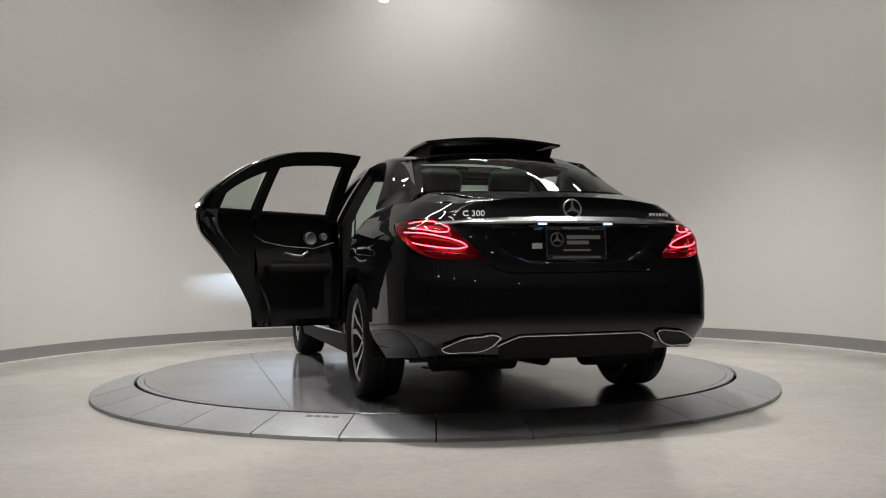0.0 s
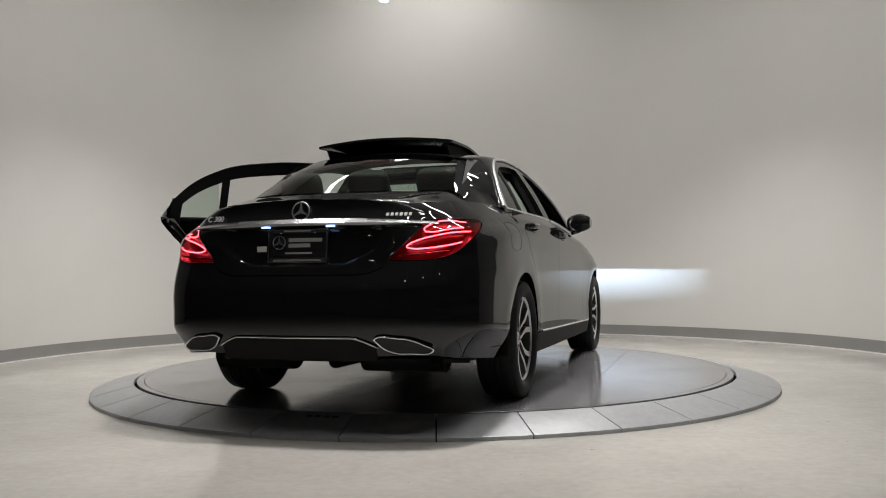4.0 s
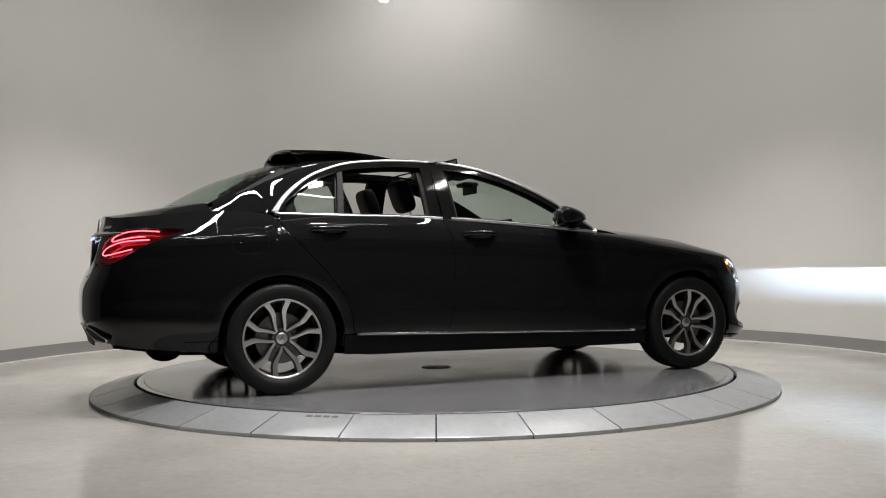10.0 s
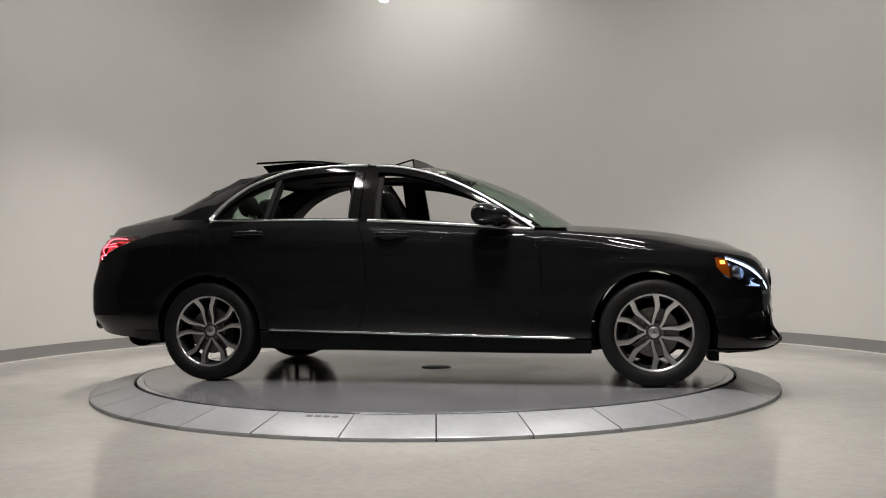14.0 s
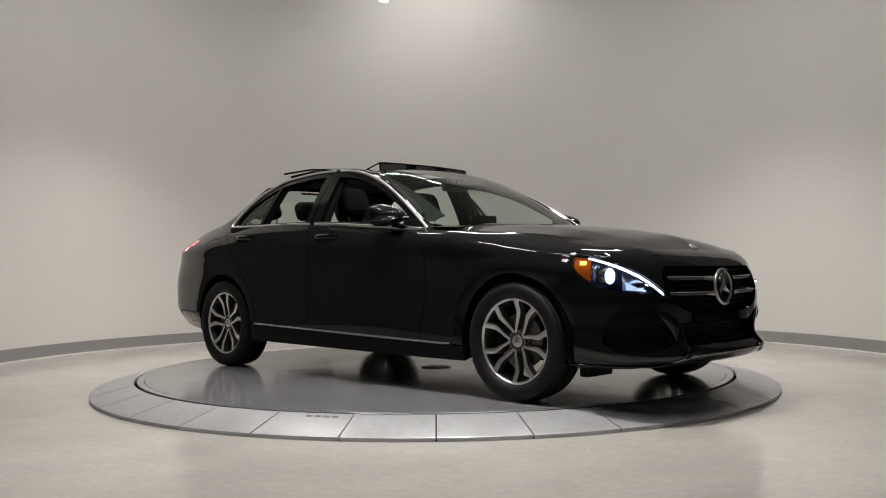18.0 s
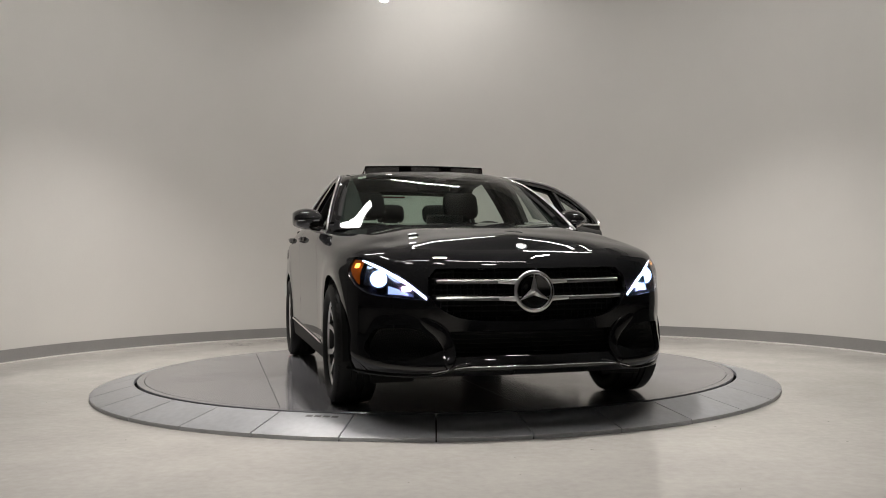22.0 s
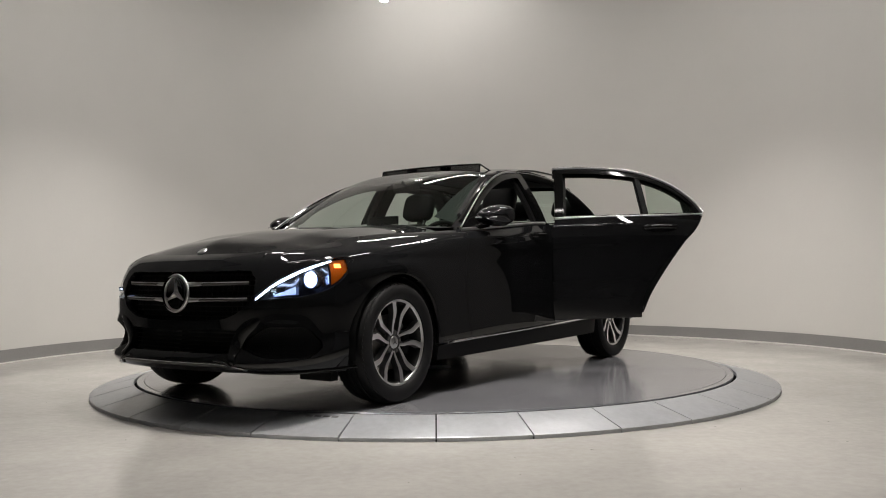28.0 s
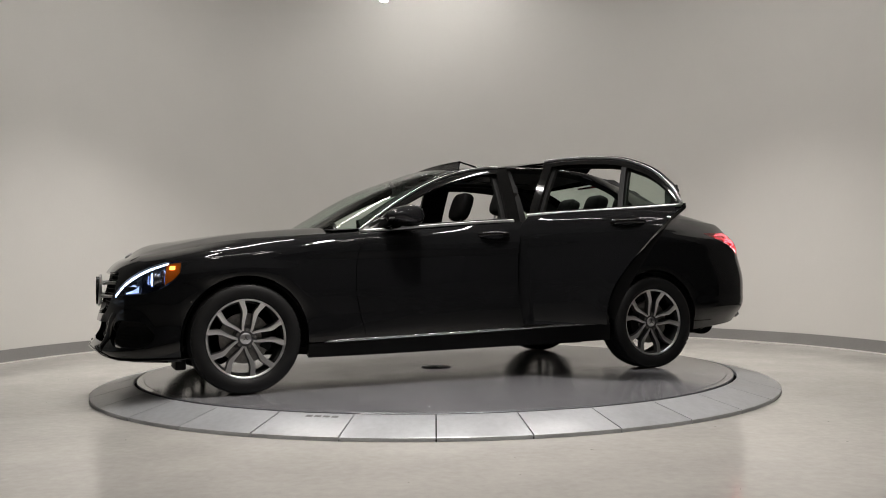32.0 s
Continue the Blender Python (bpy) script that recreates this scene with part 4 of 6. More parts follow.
# ---------------------------------------------------------------- wheels
SPOKE_LAT = spl([0.046, 0.08, 0.114, 0.15, 0.172, 0.195, 0.226], [0.005, 0.021, 0.0405, 0.0605, 0.0672, 0.069, 0.074])
SPOKE_W = spl([0.046, 0.08, 0.12, 0.16, 0.19, 0.212, 0.226], [0.0070, 0.0085, 0.0105, 0.0140, 0.0150, 0.0160, 0.0215])


def build_wheel(x, side):
    """One wheel: its axis along y, outer face to +y, then turned to its side."""
    m = pose(x, 0.785 * side, WZ, 0, 0, 0 if side > 0 else 180)
    wheel = new("wheel")
    wheel.parent = CAR
    wheel.matrix_local = m
    wheel["label"] = "alloy wheel with five pairs of spokes and a black tyre"
    # tyre
    bm = bmesh.new()
    R, W2 = 0.323, 0.1125
    prof = [(0.230, 0.088), (0.238, 0.100), (0.265, 0.1135), (0.290, 0.1105), (0.308, 0.101), (0.3175, 0.088),
            (0.3215, 0.070), (0.323, 0.040), (0.323, 0.036), (0.316, 0.034), (0.316, 0.028), (0.323, 0.026), (0.3235, 0.004), (0.316, 0.002), (0.316, -0.004)]
    half = prof + [(r, -y) for r, y in prof[::-1]]
    add_revolve(bm, half, 72)
    part("tyre", bm, RUBBER, wheel, "black road tyre", sharp=50)
    # tread blocks on the shoulder
    bm = bmesh.new()
    for k in range(60):
        a = 2 * math.pi * k / 60
        for s in (1, -1):
            mm = pose(0, 0, 0, 0, math.degrees(a)) @ pose(0.3180, s * 0.076, 0)
            add_box(bm, (-0.006, -0.022, -0.0125), (0.0012, 0.022, 0.0125), 0, mm @ pose(0, 0, 0, s * 14, 0, s * 9))
    tagged(part("tread", bm, RUBBER, wheel, smooth=False), kind="stuff")
    # rim
    bm = bmesh.new()
    add_revolve(bm, [(0.224, -0.10), (0.232, -0.096), (0.215, -0.085), (0.208, -0.03), (0.205, 0.03), (0.213, 0.075), (0.2235, 0.086)], 64)
    part("rim_barrel", bm, BARREL, wheel, sharp=40)
    bm = bmesh.new()
    add_revolve(bm, [(0.218, 0.080), (0.2225, 0.088), (0.228, 0.0905), (0.2335, 0.089), (0.235, 0.084)], 64)
    part("rim_lip", bm, ALLOY, wheel, "machined rim edge")
    # spokes: five pairs, each bent outwards at the rim
    first = {(True, 1): 64, (True, -1): 74.3, (False, 1): 61, (False, -1): 46}[(x > 0, side)]
    for k in range(5):
        for s in (1, -1):
            face = bmesh.new()
            flank = bmesh.new()
            base = first + 72 * k
            secs = []
            for j in range(15):
                t = j / 14
                r = 0.046 + (0.226 - 0.046) * t
                ang = s * math.degrees(math.asin(SPOKE_LAT(r) / r))
                w = SPOKE_W(r)
                y = 0.062 + 0.024 * math.sin(math.pi * t * 0.5) - 0.008 * math.sin(math.pi * t)
                a = radians(base + ang)
                tang = Vector((-math.sin(a), 0, math.cos(a)))
                c = Vector((r * math.cos(a), y, r * math.sin(a)))
                secs.append((c, tang, w))
            add_grid(face, [[c - tg * w + Vector((0, -0.001, 0)), c + Vector((0, 0.0012, 0)), c + tg * w + Vector((0, -0.001, 0))] for c, tg, w in secs])
            add_grid(flank, [[c - tg * w + Vector((0, -0.001, 0)), c - tg * (w + 0.005) + Vector((0, -0.034, 0))] for c, tg, w in secs])
            add_grid(flank, [[c + tg * w + Vector((0, -0.001, 0)), c + tg * (w + 0.005) + Vector((0, -0.034, 0))] for c, tg, w in secs])
            add_grid(flank, [[c - tg * (w + 0.005) + Vector((0, -0.034, 0)), c + tg * (w + 0.005) + Vector((0, -0.034, 0))] for c, tg, w in secs])
            for b in (face, flank):
                bmesh.ops.recalc_face_normals(b, faces=b.faces)
            sp = part("spoke", face, ALLOY, wheel)
            part("spoke_flank", flank, ALLOY_DARK, sp)
    bm = bmesh.new()
    add_revolve(bm, [(0.0, 0.058), (0.034, 0.058), (0.060, 0.060), (0.066, 0.052), (0.066, 0.02)], 40)
    hub = part("hub", bm, ALLOY_DARK, wheel, sharp=40)
    bm = bmesh.new()
    add_revolve(bm, [(0.0, 0.0655), (0.026, 0.0650), (0.033, 0.062), (0.0345, 0.056)], 32)
    part("hub_cap", bm, SATIN, hub, "grey centre cap")
    bm = bmesh.new()
    for k in range(3):
        a = radians(90 + 120 * k)
        add_prism(bm, [(0.022 * math.cos(a), 0.022 * math.sin(a)), (0.004 * math.cos(a + 1), 0.004 * math.sin(a + 1)), (0.004 * math.cos(a - 1), 0.004 * math.sin(a - 1))], 0.0650, 0.0672)
    part("cap_star", bm, ALLOY_DARK, hub)
    for k in range(5):
        a = radians(first + 36 + 72 * k)
        bm = bmesh.new()
        add_revolve(bm, [(0.0, 0.058), (0.008, 0.058), (0.0095, 0.054), (0.0095, 0.045)], 6, pose(0.053 * math.cos(a), 0.003, 0.053 * math.sin(a)))
        part("wheel_bolt", bm, IRON, hub, sharp=30)
    # brake
    bm = bmesh.new()
    add_revolve(bm, [(0.075, 0.030), (0.148, 0.030), (0.148, 0.005), (0.075, 0.005)], 48, closed=True)
    add_revolve(bm, [(0.0, 0.046), (0.07, 0.046), (0.075, 0.030)], 32)
    part("brake_disc", bm, IRON, wheel, "bare metal brake disc", sharp=40)
    bm = bmesh.new()
    pts = []
    for k in range(9):
        a = radians(150 + 60 * k / 8) if x > 0 else radians(-30 + 60 * k / 8)
        if side < 0:
            a = math.pi - a
        pts.append((0.158 * math.cos(a), 0.158 * math.sin(a)))
    inn = [(p[0] * 0.62, p[1] * 0.62) for p in pts[::-1]]
    add_prism(bm, pts + inn, -0.02, 0.045)
    part("brake_caliper", bm, MATTE_BLACK, wheel, sharp=30)


for wx in (WHEEL_X, -WHEEL_X):
    for s_ in (1, -1):
        build_wheel(wx, s_)


def build_underbody():
    bm = bmesh.new()
    rows = []
    for k in range(25):
        x = -2.32 + 4.35 * k / 24
        z = 0.20 + (0.07 * max(0, (-1.5 - x) / 0.8))
        w = 0.60 if abs(abs(x) - WHEEL_X) < 0.42 else 0.82
        w = min(w, 0.80 - 0.35 * max(0, (abs(x) - 1.85) / 0.45))
        rows.append([(x, w * s, z) for s in (-1, -0.5, 0, 0.5, 1)])
    add_grid(bm, rows)
    solidify(bm, 0.02)
    part("floor_pan", bm, MATTE_BLACK, CAR, sharp=40)
    for xw in (WHEEL_X, -WHEEL_X):
        for side in (1, -1):
            bm = bmesh.new()
            rows = []
            for k in range(25):
                a = math.pi * (k / 24) * 1.12 - 0.06 * math.pi
                r = ARCH - 0.012
                rows.append([(xw + r * math.cos(a), y * side, WZ + r * math.sin(a)) for y in (0.868, 0.70, 0.50)] + [(xw, 0.50 * side, WZ)])
            add_grid(bm, rows)
            part("wheel_liner", bm, MATTE_BLACK, CAR)
    # exhaust silencer and axle parts that show below the rear
    bm = bmesh.new()
    add_tube(bm, [(-2.05, -0.62, 0.27), (-2.05, -0.2, 0.27)], 0.10, 0.07, 14)
    add_tube(bm, [(-2.05, 0.62, 0.27), (-2.05, 0.2, 0.27)], 0.10, 0.07, 14)
    add_tube(bm, [(-2.0, 0.0, 0.24), (-1.0, 0.05, 0.22), (0.5, 0.1, 0.22)], 0.04, 0.04, 10)
    part("exhaust", bm, MATTE_BLACK, CAR, "dull metal exhaust")
    bm = bmesh.new()
    add_tube(bm, [(-1.42, -0.7, 0.30), (-1.42, 0.7, 0.30)], 0.05, 0.05, 10)
    part("axle", bm, MATTE_BLACK, CAR)
    bm = bmesh.new()
    add_tube(bm, [(1.42, -0.7, 0.30), (1.42, 0.7, 0.30)], 0.05, 0.05, 10)
    part("axle", bm, MATTE_BLACK, CAR)
    # bulkheads that close the body round the cabin
    for lo_, hi_ in (((0.86, -0.72, 0.22), (0.90, 0.72, 0.95)), ((-1.98, -0.62, 0.25), (-1.94, 0.62, 1.02))):
        bm = bmesh.new()
        add_box(bm, lo_, hi_)
        part("bulkhead", bm, MATTE_BLACK, CAR, smooth=False)


build_underbody()


# ---------------------------------------------------------------- front of the car
def build_front():
    # grille: dark backing with a mesh of bars, two bright double louvres and a star
    grille = new("grille")
    grille.parent = CAR
    bm = bmesh.new()
    for side in (1, -1):
        patch(bm, const(0), const(1.70), GRILLE_LOW, GRILLE_TOP, 14, 10, side, extra=0.07)
    part("backing", bm, MATTE_BLACK, grille)
    bm = bmesh.new()
    for side in (1, -1):
        for k in range(9):
            z = 0.485 + 0.026 * k
            um = 1.66 if z > 0.58 else 1.25 + 0.4 * (z - 0.485) / 0.095
            add_tube(bm, [mirror(skin(um * i / 8, z, 0.050), side) for i in range(9)], 0.003, 0.003, 5)
        for k in range(14):
            uu = 0.06 + 1.55 * k / 13
            a, b = GRILLE_LOW(uu), GRILLE_TOP(uu)
            add_tube(bm, [mirror(skin(uu, a + (b - a) * i / 4, 0.052), side) for i in range(5)], 0.003, 0.003, 5)
    part("grille_mesh", bm, GRILLE_BLACK, grille)
    for zc in (0.648, 0.568):
        bm = bmesh.new()
        for side in (1, -1):
            rows = []
            for i in range(15):
                uu = 0.20 + 1.36 * i / 14
                h = 0.0105 - 0.004 * i / 14
                z = zc + 0.004 * (i / 14)
                rows.append([mirror(skin(uu, z - h, 0.03), side), mirror(skin(uu, z - h, 0.012), side), mirror(skin(uu, z - 0.002, 0.006), side), mirror(skin(uu, z + h, 0.014), side), mirror(skin(uu, z + h, 0.03), side)])
            add_grid(bm, rows)
        bmesh.ops.recalc_face_normals(bm, faces=bm.faces)
        lou = part("louvre", bm, ALLOY_DARK, grille, "louvre with bright metal edges", sharp=40)
        bm = bmesh.new()
        for side in (1, -1):
            for dz in (0.008,):
                add_tube(bm, [mirror(skin(0.20 + 1.36 * i / 14, zc + dz + 0.004 * (i / 14), 0.006), side) for i in range(15)], 0.0030, 0.0030, 6)
        part("louvre_edge", bm, SATIN, lou)
    # star in its ring
    bm = bmesh.new()
    cx_, cz_ = 2.178, 0.602
    ring = [(cx_ - 0.012 * math.sin(a) * 0.4, 0.092 * math.cos(a), cz_ + 0.092 * math.sin(a)) for a in [2 * math.pi * k / 48 for k in range(48)]]
    add_tube(bm, ring, 0.010, 0.009, 8, closed=True, up=(1, 0, 0))
    star = part("star_emblem", bm, SATIN, grille, "bright ring emblem with three rays")
    bm = bmesh.new()
    for k in range(3):
        a = radians(90 + 120 * k)
        tip = (0.088 * math.cos(a), 0.088 * math.sin(a))
        l, r_ = (0.020 * math.cos(a + 1.05), 0.020 * math.sin(a + 1.05)), (0.020 * math.cos(a - 1.05), 0.020 * math.sin(a - 1.05))
        o = Vector((cx_ + 0.016, 0, cz_))
        vs = [bm.verts.new(o), bm.verts.new((cx_ - 0.002, l[0], cz_ + l[1])), bm.verts.new((cx_ + 0.004, tip[0], cz_ + tip[1])), bm.verts.new((cx_ - 0.002, r_[0], cz_ + r_[1]))]
        bm.faces.new((vs[0], vs[1], vs[2]))
        bm.faces.new((vs[0], vs[2], vs[3]))
    bmesh.ops.recalc_face_normals(bm, faces=bm.faces)
    part("star_ray", bm, SATIN, star, smooth=False)
    bm = bmesh.new()
    add_revolve(bm, [(0.0, 0.0), (0.088, 0.0), (0.088, 0.03)], 32, pose(cx_ - 0.010, 0, cz_, 0, 0, -90))
    part("star_plate", bm, GLOSS_BLACK, star)
    for side in (1, -1):
        for zc in (0.648, 0.568):
            bm = bmesh.new()
            rows = []
            for i in range(6):
                t = i / 5
                uu = 0.24 + 0.30 * t
                h = 0.007 * (1 - t) + 0.007
                rows.append([mirror(skin(uu, zc - h, 0.012), side), mirror(skin(uu, zc, -0.004), side), mirror(skin(uu, zc + h, 0.012), side)])
            add_grid(bm, rows)
            flip_out(bm)
            part("louvre_bracket", bm, SATIN, grille)
    # lower grille and side intakes
    bm = bmesh.new()
    for side in (1, -1):
        patch(bm, const(0), const(1.34), const(0.30), const(0.42), 10, 4, side, extra=0.055)
        patch(bm, const(1.45), const(3.25), INT_LOW, INT_TOP, 12, 5, side, extra=0.04)
    part("intake_backing", bm, GRILLE_BLACK, CAR)
    bm = bmesh.new()
    for side in (1, -1):
        for k in range(5):
            z = 0.318 + 0.021 * k
            add_tube(bm, [mirror(skin(1.33 * i / 8, z, 0.035), side) for i in range(9)], 0.004, 0.003, 5)
    part("lower_grille", bm, GRILLE_BLACK, CAR)
    for side in (1, -1):
        bm = bmesh.new()
        for k in range(34):
            for d in (1, -1):
                pts = []
                for i in range(5):
                    uu = 1.5 + 1.75 * k / 33 + d * (i - 2) * 0.05
                    if not 1.5 <= uu <= 3.22:
                        continue
                    z = INT_LOW(uu) + (INT_TOP(uu) - INT_LOW(uu)) * i / 4
                    pts.append(mirror(skin(uu, z, 0.026), side))
                if len(pts) > 1:
                    add_tube(bm, pts, 0.0016, 0.0016, 5)
        part("intake_mesh", bm, GRILLE_BLACK, CAR, "black honeycomb intake mesh")
    # bright line on the lower lip
    bm = bmesh.new()
    path = []
    for k in range(41):
        y = -0.50 + 1.0 * k / 40
        uu = 0.0
        for _ in range(12):
            uu += (abs(y) - OY(uu)) / 0.30
            uu = max(0, uu)
        z = 0.256 - 0.030 * max(0, (abs(y) - 0.34) / 0.16) ** 1.5
        p = skin(uu, z, -0.007)
        path.append((p.x, y, z))
    add_tube(bm, path, 0.003, 0.0028, 6)
    part("lip_strip", bm, CHROME, CAR, "thin chrome line on the front lip")
    for side in (1, -1):
        bm = bmesh.new()
        zz = spl([1.0, 1.2, 1.45, 1.8, 2.4, 3.2, 4.1], [0.272, 0.262, 0.228, 0.212, 0.210, 0.214, 0.222])
        add_tube(bm, [mirror(skin(u, zz(u), -0.004), side) for u in span(1.0, 4.1, 40)], 0.008, 0.007, 8)
        part("chin_edge", bm, PAINT, CAR)
        bm = bmesh.new()
        add_box(bm, (1.74, 0.62 * side - 0.11, 0.145), (1.80, 0.62 * side + 0.11, 0.22), 0.01)
        part("air_flap", bm, MATTE_BLACK, CAR, sharp=30)
    # bonnet badge
    bm = bmesh.new()
    add_revolve(bm, [(0.0, 0.004), (0.024, 0.0035), (0.028, 0.001), (0.028, -0.012)], 24, pose(2.002, 0, 0.823, 0, 34, 0) @ pose(0, 0, 0, 90))
    part("bonnet_badge", bm, SATIN, CAR, "small round metal badge")


build_front()


def build_headlight(side):
    lamp = new("headlight")
    lamp.parent = CAR
    lamp["label"] = "lit headlight with a white light line and blue-white projector"
    mid = lambda u: (HEAD_LOW(u) + HEAD_TOP(u)) / 2
    bm = bmesh.new()
    patch(bm, const(1.72), const(4.08), lambda u: HEAD_LOW(u) + 0.004, lambda u: HEAD_TOP(u) - 0.003, 26, 8, side)
    flip_out(bm)
    part("lens", bm, LENS, lamp, "clear curved lens")
    bm = bmesh.new()
    patch(bm, const(1.72), const(4.08), HEAD_LOW, HEAD_TOP, 26, 8, side, extra=0.085)
    for fn in (HEAD_LOW, HEAD_TOP):
        add_grid(bm, [[mirror(skin(u, fn(u), e), side) for e in (0.002, 0.045, 0.085)] for u in span(1.72, 4.08, 26)])
    part("housing", bm, LAMP_BOWL, lamp)
    # light line below the upper edge, bending down to the inner tip
    bm = bmesh.new()
    rows = []
    for u in span(1.74, 3.56, 30):
        k = (u - 1.74) / 1.82
        z1 = HEAD_TOP(u) - 0.009
        z0 = max(HEAD_LOW(u) + 0.002, z1 - (0.007 + 0.008 * math.sin(math.pi * min(1.0, 0.25 + 0.75 * k)) ** 0.8))
        rows.append([mirror(skin(u, z0, 0.012), side), mirror(skin(u, z1, 0.010), side)])
    add_grid(bm, rows)
    flip_out(bm)
    part("light_line", bm, LED_WHITE, lamp, "glowing white light line")
    # projector: a glass dome with its lit core, in a bright ring
    c = skin(3.04, 0.668, 0.045)
    turn = pose(c.x, c.y * side, c.z, 0, 0, -84 if side > 0 else -96)
    bm = bmesh.new()
    add_revolve(bm, [(0.0, 0.030), (0.021, 0.027), (0.036, 0.017), (0.043, 0.0)], 28, turn)
    pr = part("projector", bm, LENS, lamp, "clear projector lens")
    bm = bmesh.new()
    add_revolve(bm, [(0.0, 0.006), (0.024, 0.004), (0.040, 0.0)], 24, turn)
    part("projector_core", bm, PROJECTOR, pr, "glowing blue-white core")
    bm = bmesh.new()
    add_revolve(bm, [(0.043, 0.002), (0.047, 0.007), (0.050, -0.004), (0.051, -0.035)], 28, turn)
    part("projector_ring", bm, SILVER_INNER, pr)
    # bright wedge-shaped reflector towards the grille, with its lit blade
    bm = bmesh.new()
    patch(bm, const(2.02), const(2.74), lambda u: HEAD_LOW(u) + 0.008, lambda u: max(HEAD_LOW(u) + 0.012, HEAD_TOP(u) - 0.026), 14, 6, side, extra=0.030,
          warp=lambda u, z: 0.030 * math.sin((u - 2.02) / 0.72 * math.pi))
    rf = part("reflector", bm, MODULE, lamp, "bright wedge-shaped reflector")
    bm = bmesh.new()
    patch(bm, const(2.14), const(2.66), lambda u: HEAD_LOW(u) + 0.012, lambda u: HEAD_LOW(u) + 0.020 + 0.030 * (u - 2.14) / 0.52, 10, 3, side, extra=0.026, warp=lambda u, z: 0.020 * math.sin((u - 2.14) / 0.52 * math.pi))
    part("lit_blade", bm, BLADE, rf, "lit blue-white blade")
    bm = bmesh.new()
    patch(bm, const(3.30), const(3.50), lambda u: HEAD_LOW(u) + 0.012, lambda u: HEAD_TOP(u) - 0.030, 6, 4, side, extra=0.040, warp=lambda u, z: 0.02 * math.sin((u - 3.30) / 0.20 * math.pi))
    part("outer_reflector", bm, SILVER_INNER, lamp)
    bm = bmesh.new()
    patch(bm, const(3.50), const(4.04), lambda u: HEAD_LOW(u) + 0.012, lambda u: HEAD_TOP(u) - 0.014, 10, 5, side, extra=0.014)
    flip_out(bm)
    am = part("turn_lens", bm, AMBER, lamp, "amber side lens")
    bm = bmesh.new()
    patch(bm, const(3.60), const(3.74), const(0.725), const(0.745), 4, 3, side, extra=0.010)
    flip_out(bm)
    part("turn_bulb", bm, AMBER_LIT, am)
    # low beam: a bright source behind a slot, cut off at the top
    z = 0.621
    src_x, slot_x = 2.025, 2.072
    y = 0.60 * side
    bm = bmesh.new()
    v = [bm.verts.new((src_x, y + a, z + b)) for a, b in ((-0.012, 0.0), (0.012, 0.0), (0.012, 0.0006), (-0.012, 0.0006))]
    f = bm.faces.new(v)
    bm.normal_update()
    if f.normal.x < 0:
        bmesh.ops.reverse_faces(bm, faces=[f])
    part("beam_source", bm, BEAM, lamp, smooth=False)
    bm = bmesh.new()
    add_box(bm, (src_x - 0.006, y - 0.019, z - 0.012), (src_x - 0.002, y + 0.019, z + 0.010))
    add_box(bm, (src_x - 0.002, y - 0.019, z + 0.006), (slot_x, y + 0.019, z + 0.010))
    add_box(bm, (src_x - 0.002, y - 0.019, z - 0.014), (src_x + 0.0043, y + 0.019, z - 0.009))
    add_box(bm, (slot_x - 0.002, y - 0.019, z + 0.0016), (slot_x, y + 0.019, z + 0.006))
    add_box(bm, (src_x + 0.0035, y - 0.019, z - 0.009), (src_x + 0.0043, y + 0.019, z + 0.0))
    for d in (-1, 1):
        add_box(bm, (src_x - 0.006, y + d * 0.021 - 0.002, z - 0.012), (slot_x, y + d * 0.021 + 0.002, z + 0.010))
    part("beam_shade", bm, MATTE_BLACK, lamp, smooth=False)


for s_ in (1, -1):
    build_headlight(s_)


# ---------------------------------------------------------------- rear of the car
def build_taillight(side):
    lamp = new("tail_light")
    lamp.parent = CAR
    lamp["label"] = "glowing red tail light with two curved light loops"
    bm = bmesh.new()
    patch(bm, const(TAIL_A), const(12.62), lambda u: TAIL_LOW(u) + 0.002, lambda u: TAIL_TOP(u) - 0.002, 30, 10, side)
    flip_out(bm)
    part("lens", bm, RED_LENS, lamp, "red lens")
    bm = bmesh.new()
    patch(bm, const(TAIL_A), const(12.62), TAIL_LOW, TAIL_TOP, 24, 8, side, extra=0.045)
    for fn in (TAIL_LOW, TAIL_TOP):
        add_grid(bm, [[mirror(skin(u, fn(u), e), side) for e in (0.002, 0.045)] for u in span(TAIL_A, 12.62, 24)])
    part("housing", bm, RED_GLOW, lamp, "red bowl lit from within")
    loops = (((10.80, 0.940), (11.05, 0.946), (11.35, 0.944), (11.62, 0.938), (11.88, 0.924), (12.03, 0.904), (12.02, 0.891), (11.90, 0.888), (11.6, 0.896), (11.3, 0.905), (11.0, 0.912)),
             ((10.92, 0.893), (11.2, 0.889), (11.5, 0.882), (11.85, 0.869), (12.14, 0.852), (12.33, 0.832), (12.38, 0.818), (12.28, 0.810), (12.0, 0.812), (11.7, 0.820), (11.45, 0.828), (11.2, 0.840)))
    for loop in loops:
        bm = bmesh.new()
        f = spl3([(12.62 - (12.62 - u) * 1.10, z * 8, 0) for u, z in loop])
        pts = [f(k / 60) for k in range(61)]
        add_tube(bm, [mirror(skin(p.x, p.y / 8, 0.013), side) for p in pts], 0.0032, 0.0036, 6, up=(1, 0.3, 0))
        part("light_loop", bm, LED_RED, lamp, "glowing red light loop")
    bm = bmesh.new()
    add_tube(bm, [mirror(skin(u, 0.797 - 0.022 * (u - 11.4) / 1.1, 0.010), side) for u in span(11.4, 12.5, 14)], 0.004, 0.006, 6)
    part("clear_strip", bm, SILVER_INNER, lamp, "unlit clear strip")


for s_ in (1, -1):
    build_taillight(s_)


